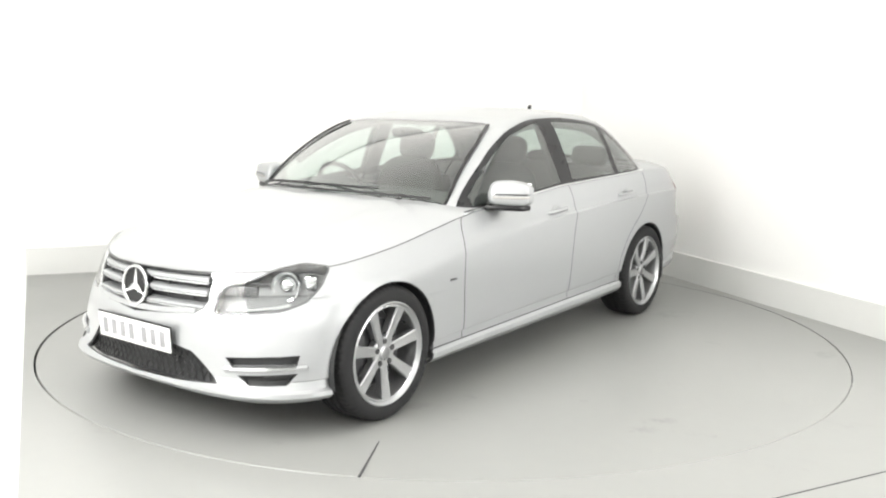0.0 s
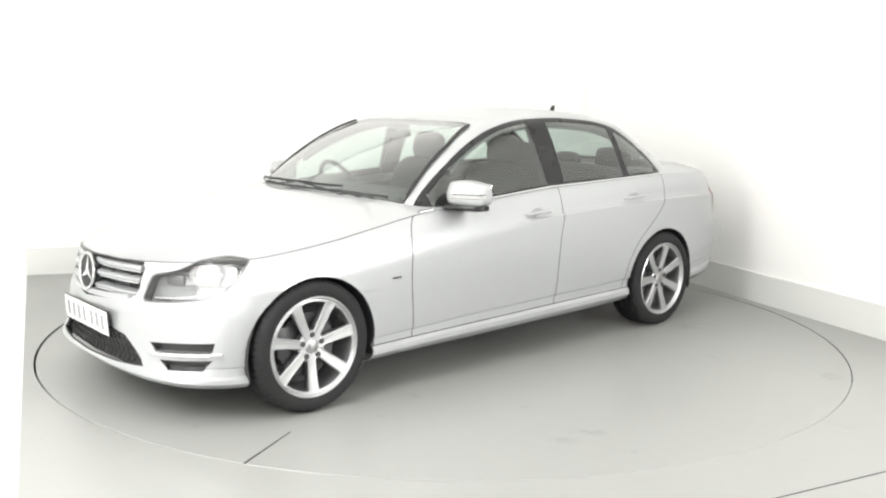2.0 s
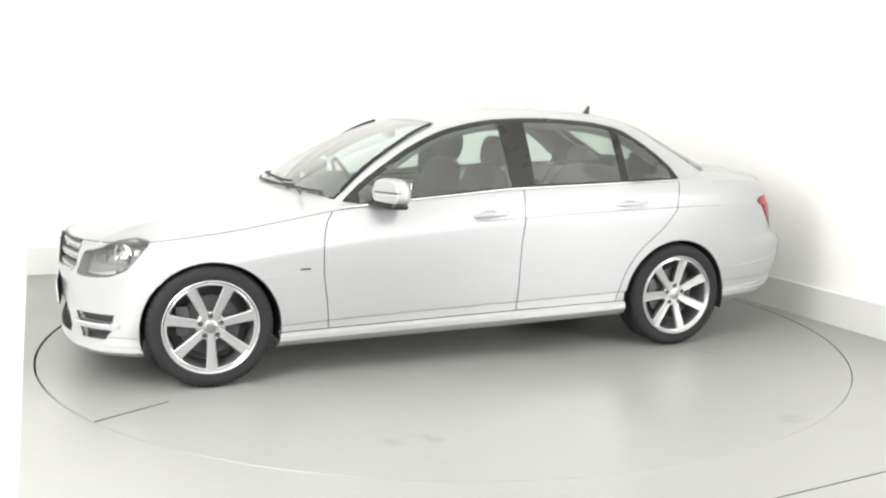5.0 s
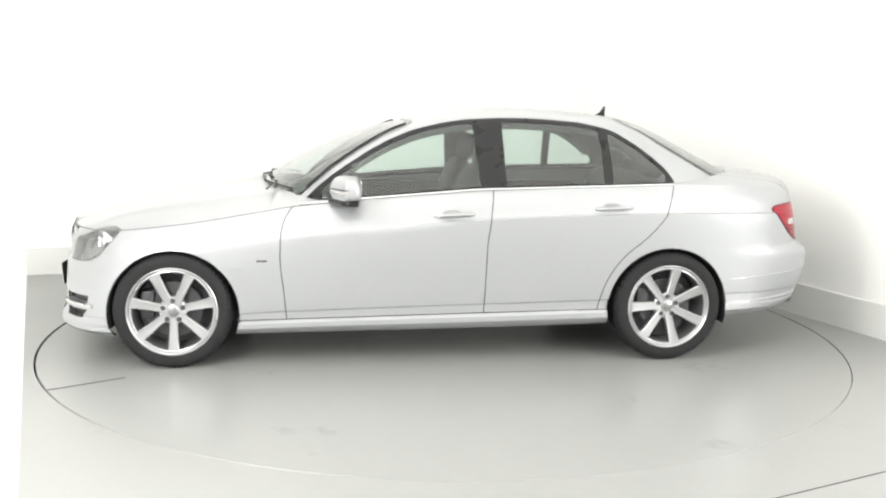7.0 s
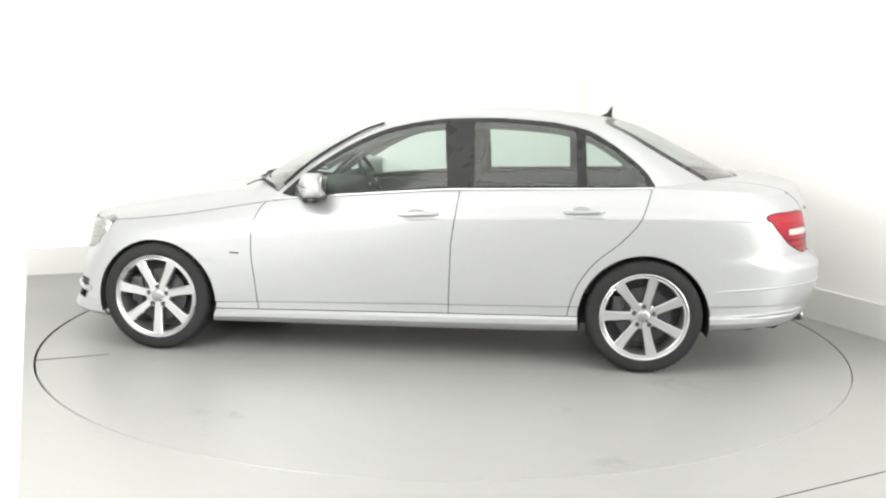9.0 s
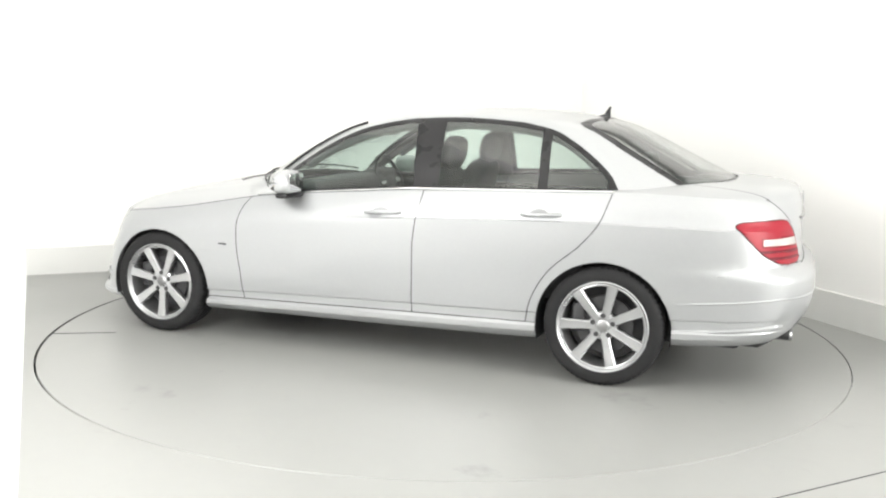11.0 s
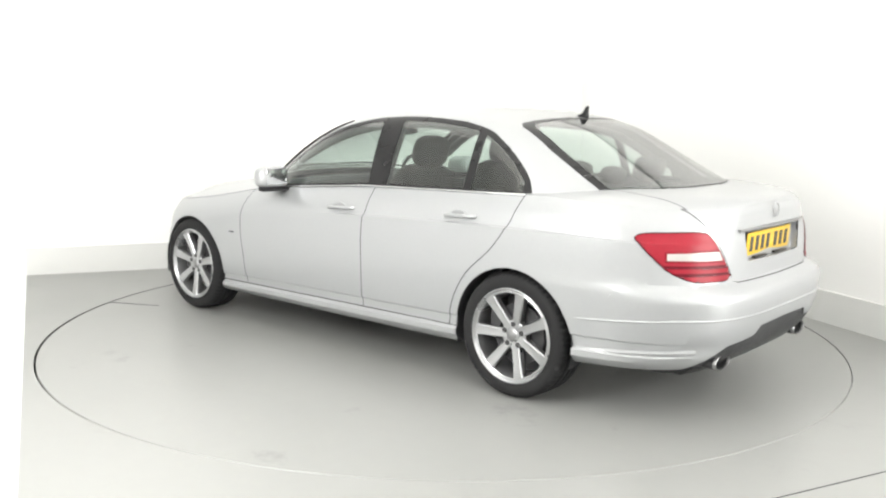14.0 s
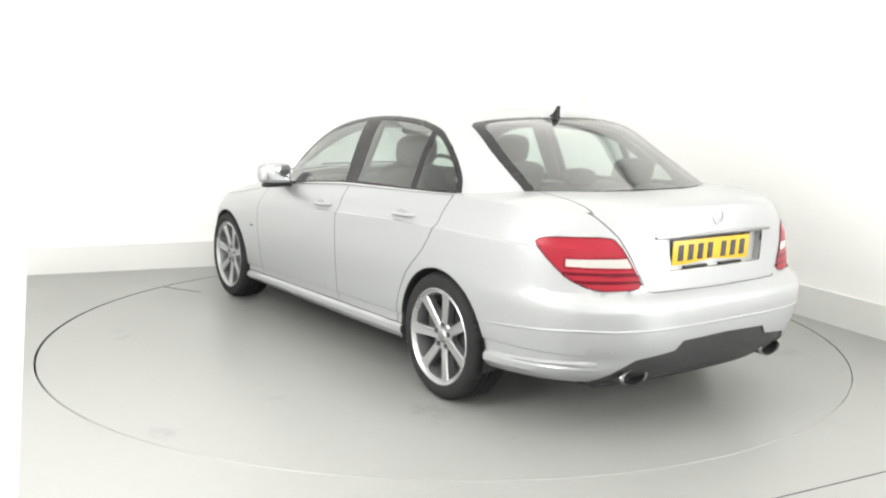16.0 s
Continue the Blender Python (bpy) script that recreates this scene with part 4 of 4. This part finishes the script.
for z, w, d in ((0.497, 0.80, 0.004),):
    pts = []
    for i in range(61):
        s = 0.60 + 0.40 * i / 60
        x, y = outline(s, 2, REAR(0.32), WIDE(0.32), 0.2, BOW_R(0.32), 0.9, -1.0, 5, 5)
        if x < -1.74:
            zz = 0.468 + 0.045 * min(1, (-1.74 - x) / 0.5)
            t = (zz - Z_LOW(x)) / (Z_EDGE(x) - Z_LOW(x))
            x, y = outline(s, 2, REAR(t), WIDE(t), 0.2, BOW_R(t), 0.9, -1.0, 5, 5)
            pts.append(Vector((x, y, zz)))
    full = pts + [Vector((p.x, -p.y, p.z)) for p in reversed(pts[:-1])]
    path = [(p, Vector((p.x + 1.4, p.y, 0)).normalized()) for p in full]
    part("bumper_ridge", sweep_bm(path, [(-0.012, 0.013), (0.001, 0.006), (0.005, 0.0), (0.003, -0.004), (-0.004, -0.008), (-0.012, -0.008)], 4), M_PAINT, bump_r, "silver styling ridge")
    for sign in (1, -1):
        seg = []
        for i in range(41):
            s = 0.60 + 0.36 * i / 40
            x, y = outline(s, 2, REAR(0.12), WIDE(0.12), 0.2, BOW_R(0.12), 0.9, -1.0, 5, 5)
            if x < -1.735 and y > 0.655:
                zz = 0.325 + 0.045 * min(1, (-1.735 - x) / 0.5)
                t = (zz - Z_LOW(x)) / (Z_EDGE(x) - Z_LOW(x))
                x, y = outline(s, 2, REAR(t), WIDE(t), 0.2, BOW_R(t), 0.9, -1.0, 5, 5)
                seg.append((Vector((x, sign * y, zz)), Vector((x + 1.4, sign * y, 0)).normalized()))
        part("bumper_lip", sweep_bm(seg, [(-0.012, 0.012), (0.004, 0.004), (0.011, -0.004), (0.008, -0.014), (-0.012, -0.03)], 5), M_PAINT, bump_r, "silver lower bumper lip")

part("diffuser", sweep_bm([(p + Vector((0.004, 0, 0)), o) for p, o in nose_path(-0.56, 0.56, 0.30, tail=True)], [(-0.20, 0.06), (-0.06, 0.04), (-0.055, 0.0), (-0.07, -0.05), (-0.12, -0.085), (-0.20, -0.085)]), M_PLASTIC, bump_r, "black lower diffuser")

# headlamp insides and side trim
for side, sign in ((0, 1), (2, -1)):
    tl, hl = made["tail_light", side], made["headlight", side]
    d = Vector((math.cos(radians(28)), sign * math.sin(radians(28)), 0))
    q = d.to_track_quat("Y", "Z").to_matrix().to_4x4()

    def lamp_piece(name, bm, mat, at, label=""):
        o = part(name, bm, mat, hl, label)
        o.matrix_local = Matrix.Translation(Vector((at[0], at[1] * sign, at[2]))) @ q
        return o

    lamp_piece("projector_ring", lathe_bm([(0.040, -0.02), (0.058, 0.012), (0.063, 0.014), (0.066, 0.008), (0.064, -0.03)], 40), M_CHROME, (1.775, 0.628, 0.655), "chrome projector ring")
    lamp_piece("projector_lens", lathe_bm([(0.0, 0.012), (0.018, 0.009), (0.032, 0.0), (0.040, -0.014)], 32), M_CHROME, (1.775, 0.628, 0.655), "clear round projector lens")
    lamp_piece("reflector_box", box_bm(0.10, 0.03, 0.055, (0, 0, 0), 0.012), M_CHAMBER, (1.87, 0.49, 0.628), "dark grey lamp chamber")
    lamp_piece("bezel", box_bm(0.13, 0.02, 0.012, (0, 0, 0), 0.004), M_CHAMBER, (1.855, 0.52, 0.663))
    lamp_piece("side_reflector", box_bm(0.06, 0.04, 0.07, (0, 0, 0), 0.015), M_CHROME, (1.70, 0.705, 0.668), "bright side reflector")
    pts = [(Vector((skin_end(y, 0.557) - 0.028, sign * y, 0.553 + 0.03 * (y - 0.45) ** 2 / 0.05)), Vector((0.8, sign * 0.6, 0))) for y in [0.45 + 0.24 * i / 10 for i in range(11)]]
    part("light_strip", sweep_bm(pts, [(-0.004, 0.007), (0.004, 0.007), (0.004, -0.007), (-0.004, -0.007)]), M_CHROME, hl, "bright strip along the lamp's foot")

    # chrome waist strip, handles, mirror, fender badge
    pts = []
    for i in range(41):
        x = 0.70 - 2.10 * i / 40
        z = float(np.interp(-x, [-0.735, -0.39, 0.27, 1.413], [0.887, 0.919, 0.973, 1.009]))
        pts.append((Vector((x, sign * (0.812 - 0.02 * max(0, (abs(x + 0.3) - 0.8))), z + 0.002)), Vector((0, sign, 0))))
    part("waist_strip", sweep_bm(pts, [(-0.02, 0.006), (0.002, 0.006), (0.006, 0.0), (0.002, -0.007), (-0.02, -0.007)]), M_CHROME, made["front_door", side], "bright chrome waist strip")
    for door, x0, x1, z0, z1 in (("front_door", -0.025, -0.245, 0.836, 0.848), ("rear_door", -0.93, -1.14, 0.876, 0.886)):
        xm, zm = (x0 + x1) / 2, (z0 + z1) / 2
        y = skin_side(xm, zm)
        pts = []
        for i in range(13):
            k = i / 12
            off = 0.023 * math.sin(math.pi * min(1, max(0, k))) ** 0.35
            pts.append((x0 + (x1 - x0) * k, sign * (skin_side(x0 + (x1 - x0) * k, zm) - 0.004 + off), z0 + (z1 - z0) * k))
        part("door_handle", tube_bm(pts, 0.0115, 10, 0.85), M_PAINT, made[door, side], "silver pull handle")
        cup = lathe_bm([(0.0, -0.001), (0.026, 0.0005), (0.034, 0.0022), (0.0365, 0.0018), (0.038, -0.006)], 28)
        c = part("handle_cup", cup, M_PAINT, made[door, side], "handle recess")
        c.matrix_local = Matrix.Translation((xm + 0.01, sign * (y - 0.001), zm)) @ Matrix.Rotation(0 if sign > 0 else math.pi, 4, "Z") @ Matrix.Diagonal((1.5, 1, 0.8, 1))
    part("fender_badge", box_bm(0.055, 0.004, 0.010, (0.905, sign * skin_side(0.905, 0.592), 0.592), 0.0015), M_STEEL, made["front_fender", side], "small grey badge bar")


def mirror_shell(sign):
    bm = bmesh.new()
    bmesh.ops.create_icosphere(bm, subdivisions=4, radius=1.0)
    for v in bm.verts:
        x, y, z = v.co
        p = 4.6
        k = (abs(x) ** p + abs(y) ** p + abs(z) ** p) ** (-1 / p)
        x, y, z = x * k, y * k, z * k
        depth = 0.112 * (1 - 0.42 * (y + 1)) if x > 0 else 0.070
        v.co = (x * depth * (1 - 0.22 * max(0, z)), y * 0.106, z * 0.066 * (1 - 0.20 * max(0, y) * (1 if z > 0 else 0.3)))
    return bm


for side, sign in ((0, 1), (2, -1)):
    bm = mirror_shell(sign)
    shell = part("door_mirror", bm, M_PAINT, car, "silver door mirror housing")
    shell.matrix_local = Matrix.Translation((0.447, sign * 0.922, 0.986)) @ Matrix.Diagonal((1, sign, 1, 1))
    if sign < 0:
        shell.data.flip_normals()
    part("mirror_base", prism_bm([(0.108, -0.106), (0.03, 0.066), (0.0, 0.084), (-0.055, 0.084), (-0.062, -0.106)], -0.089, -0.060, 0.010), M_BLACK, shell, "black mirror base")
    part("mirror_arm", tube_bm([(0.03, -0.06, -0.052), (0.045, -0.10, -0.056), (0.05, -0.125, -0.058)], 0.016, 10, 0.6), M_BLACK, shell, "mirror arm")
    part("mirror_glass", box_bm(0.004, 0.155, 0.092, (-0.0695, -0.004, 0.004), 0.0015), M_CHROME, shell, "mirror glass")
    part("indicator", tube_bm([(0.091, -0.06, -0.020), (0.066, 0.0, -0.019), (0.044, 0.05, -0.018), (0.025, 0.092, -0.017), (0.0, 0.105, -0.016)], 0.006, 8), M_CLEAR, shell, "clear indicator strip")
    part("indicator_groove", tube_bm([(0.087, -0.05, -0.003), (0.066, 0.0, -0.002), (0.044, 0.05, -0.001), (0.026, 0.092, -0.001), (0.0, 0.106, 0.0)], 0.004, 6), M_STEEL, shell)

# roof fin, wipers, cowl, washer jets
for sign in (1, -1):
    part("screen_seal", tube_bm([(x + 0.006, sign * (y + 0.002), z + 0.009) for x, y, z in seal_line], 0.0105, 8, 0.7), M_BLACK, car, "black windscreen seal")
fin = prism_bm([(-1.125, 1.376), (-1.165, 1.391), (-1.188, 1.398), (-1.212, 1.442), (-1.222, 1.442), (-1.214, 1.400), (-1.218, 1.388), (-1.224, 1.366), (-1.13, 1.366)], -0.011, 0.011, 0.003)
part("roof_fin", fin, M_BLACK, made["roof"], "black shark-fin aerial").matrix_local = Matrix.Rotation(radians(90), 4, "X")
part("brake_light", box_bm(0.01, 0.05, 0.014, (-1.236, 0, 1.362), 0.003), M_BLACK, made["roof"], "dark high brake light")
part("cowl", sweep_bm([(Vector((green_ring(s, 0)[0] + 0.01, sg * green_ring(s, 0)[1], deck_z(*green_ring(s, 0)) - 0.012)), Vector((1, 0, 0))) for sg, s in [(-1, 0.175 - 0.175 * i / 16) for i in range(16)] + [(1, 0.175 * i / 16) for i in range(17)]], [(-0.04, 0.012), (0.0, 0.008), (0.02, -0.002), (0.02, -0.03), (-0.04, -0.03)]), M_PLASTIC, car, "black wiper cowl")


def screen_at(s, g, up_by=0.012):
    p = green_point(abs(s), g)
    return Vector((p.x + up_by * 0.6, p.y * (1 if s >= 0 else -1), p.z + up_by))


for a, b in (((0.025, 0.10), (-0.135, 0.055)), ((0.125, 0.05), (-0.015, 0.035))):
    pts = [screen_at(a[0] + (b[0] - a[0]) * i / 10, a[1] + (b[1] - a[1]) * i / 10, 0.014) for i in range(11)]
    w = part("wiper_blade", tube_bm(pts, 0.005, 6, 1.5), M_PLASTIC, car, "black windscreen wiper blade")
    m = pts[5]
    part("wiper_arm", tube_bm([m + Vector((0.003, 0, 0.008)), m + Vector((0.022, 0.10, 0.004)), m + Vector((0.04, 0.20, -0.01))], 0.006, 8, 0.7), M_PLASTIC, w, "black wiper arm")


# ---------------- cabin ----------------
def cushion(sx, sy, sz, at, tilt=0.0, p=4.0):
    bm = bmesh.new()
    bmesh.ops.create_icosphere(bm, subdivisions=4, radius=1.0)
    for v in bm.verts:
        k = (abs(v.co.x) ** p + abs(v.co.y) ** p + abs(v.co.z) ** p) ** (-1 / p)
        v.co = v.co * k
        v.co = (v.co.x * sx / 2, v.co.y * sy / 2, v.co.z * sz / 2)
    bmesh.ops.transform(bm, matrix=pose(*at, 0, tilt, 0), verts=bm.verts)
    return bm


for sign in (1, -1):
    y = sign * 0.36
    seat = part("front_seat", cushion(0.52, 0.52, 0.18, (0.14, y, 0.48), -6), M_SEAT, car, "dark grey leather front seat")
    part("backrest", cushion(0.15, 0.50, 0.66, (-0.23, y, 0.77), -20), M_SEAT, seat)
    part("headrest", cushion(0.11, 0.27, 0.19, (-0.37, y, 1.16), -12, 3.0), M_SEAT, seat, "padded headrest")
    for o in (-0.05, 0.05):
        part("headrest_post", tube_bm([(-0.34, y + o, 1.04), (-0.36, y + o, 1.12)], 0.006, 6), M_CHROME, seat)
bench = part("rear_bench", cushion(0.5, 1.3, 0.18, (-0.98, 0, 0.48), -5), M_SEAT, car, "dark grey leather rear bench")
part("backrest", cushion(0.16, 1.28, 0.6, (-1.27, 0, 0.76), -24), M_SEAT, bench)
for y in (-0.40, 0.40):
    part("headrest", cushion(0.10, 0.27, 0.14, (-1.40, y, 1.09), -15, 4.0), M_SEAT, bench, "padded headrest")
part("headrest", cushion(0.10, 0.20, 0.09, (-1.40, 0.0, 1.07), -15, 3.0), M_SEAT, bench, "low middle headrest")
part("parcel_shelf", box_bm(0.50, 1.16, 0.04, (-1.60, 0, 0.985), 0.015), M_TUB, car, "dark parcel shelf")
part("cabin_floor", box_bm(2.5, 1.40, 0.05, (-0.25, 0, 0.36), 0.01), M_TUB, car, "dark carpet")
part("bulkhead", box_bm(0.05, 1.30, 0.44, (0.86, 0, 0.56), 0.01), M_TUB, car)
part("rear_bulkhead", box_bm(0.04, 1.30, 0.60, (-1.50, 0, 0.66), 0.01), M_TUB, car)
dash = part("dashboard", cushion(0.46, 1.24, 0.22, (0.58, 0, 0.845), 6, 5.0), M_TUB, car, "dark grey dashboard")
part("instrument_hood", cushion(0.20, 0.34, 0.09, (0.46, -0.36, 0.945), 10, 3.0), M_TUB, dash)
for sign in (1, -1):
    part("door_card", box_bm(1.75, 0.06, 0.48, (-0.375, sign * 0.745, 0.655), 0.02), M_TUB, car, "dark inner door trim")
    part("b_pillar_trim", box_bm(0.13, 0.03, 0.44, (-0.345, sign * 0.685, 1.15), 0.01, 2, pose(0, 0, 0, sign * 24, 0, 0)), M_TUB, car, "grey pillar trim")


for sign in (1, -1):
    pts = [(0.42 - 1.72 * i / 24, sign * (0.775 - (ARC(0.42 - 1.72 * i / 24) - 0.95) * 0.50), ARC(0.42 - 1.72 * i / 24) - 0.040) for i in range(25)]
    part("roof_rail_trim", tube_bm(pts, 0.034, 8, 0.7), M_LINING, car, "grey trim along the roof rail")


def steering():
    bm = bmesh.new()
    n, k, R, r = 40, 8, 0.185, 0.014
    vs = [[bm.verts.new((r * math.sin(2 * math.pi * j / k), (R + r * math.cos(2 * math.pi * j / k)) * math.cos(2 * math.pi * i / n), (R + r * math.cos(2 * math.pi * j / k)) * math.sin(2 * math.pi * i / n))) for j in range(k)] for i in range(n)]
    for i in range(n):
        for j in range(k):
            bm.faces.new((vs[i][j], vs[(i + 1) % n][j], vs[(i + 1) % n][(j + 1) % k], vs[i][(j + 1) % k]))
    bmesh.ops.recalc_face_normals(bm, faces=bm.faces)
    return bm


sw = part("steering_wheel", steering(), M_SEAT, car, "dark leather steering wheel")
sw.matrix_local = pose(0.36, -0.36, 0.905, 0, 25, 0)
part("wheel_hub", cushion(0.06, 0.17, 0.14, (0.01, 0, -0.01), 0, 3.0), M_TUB, sw)
part("wheel_arm", box_bm(0.02, 0.34, 0.035, (0.005, 0, 0.0), 0.008), M_ALLOY, sw, "silver wheel arm")
part("rear_view_mirror", cushion(0.04, 0.23, 0.065, (0.19, 0.0, 1.265), 10, 3.0), M_BLACK, car, "black interior mirror")
part("mirror_stem", tube_bm([(0.215, 0, 1.275), (0.25, 0, 1.285), (0.27, 0, 1.275)], 0.012, 8), M_BLACK, car)


# ---------------- what moves ----------------
def motions():
    disc, ride = [], []
    for t, a in TURN:
        m = pose(0, 0, 0, 0, 0, a)
        disc.append((t, m))
        ride.append((t, m @ Matrix.Translation(-CAR_OFF)))
    walk(turntable, disc)
    walk(car, ride)


motions()
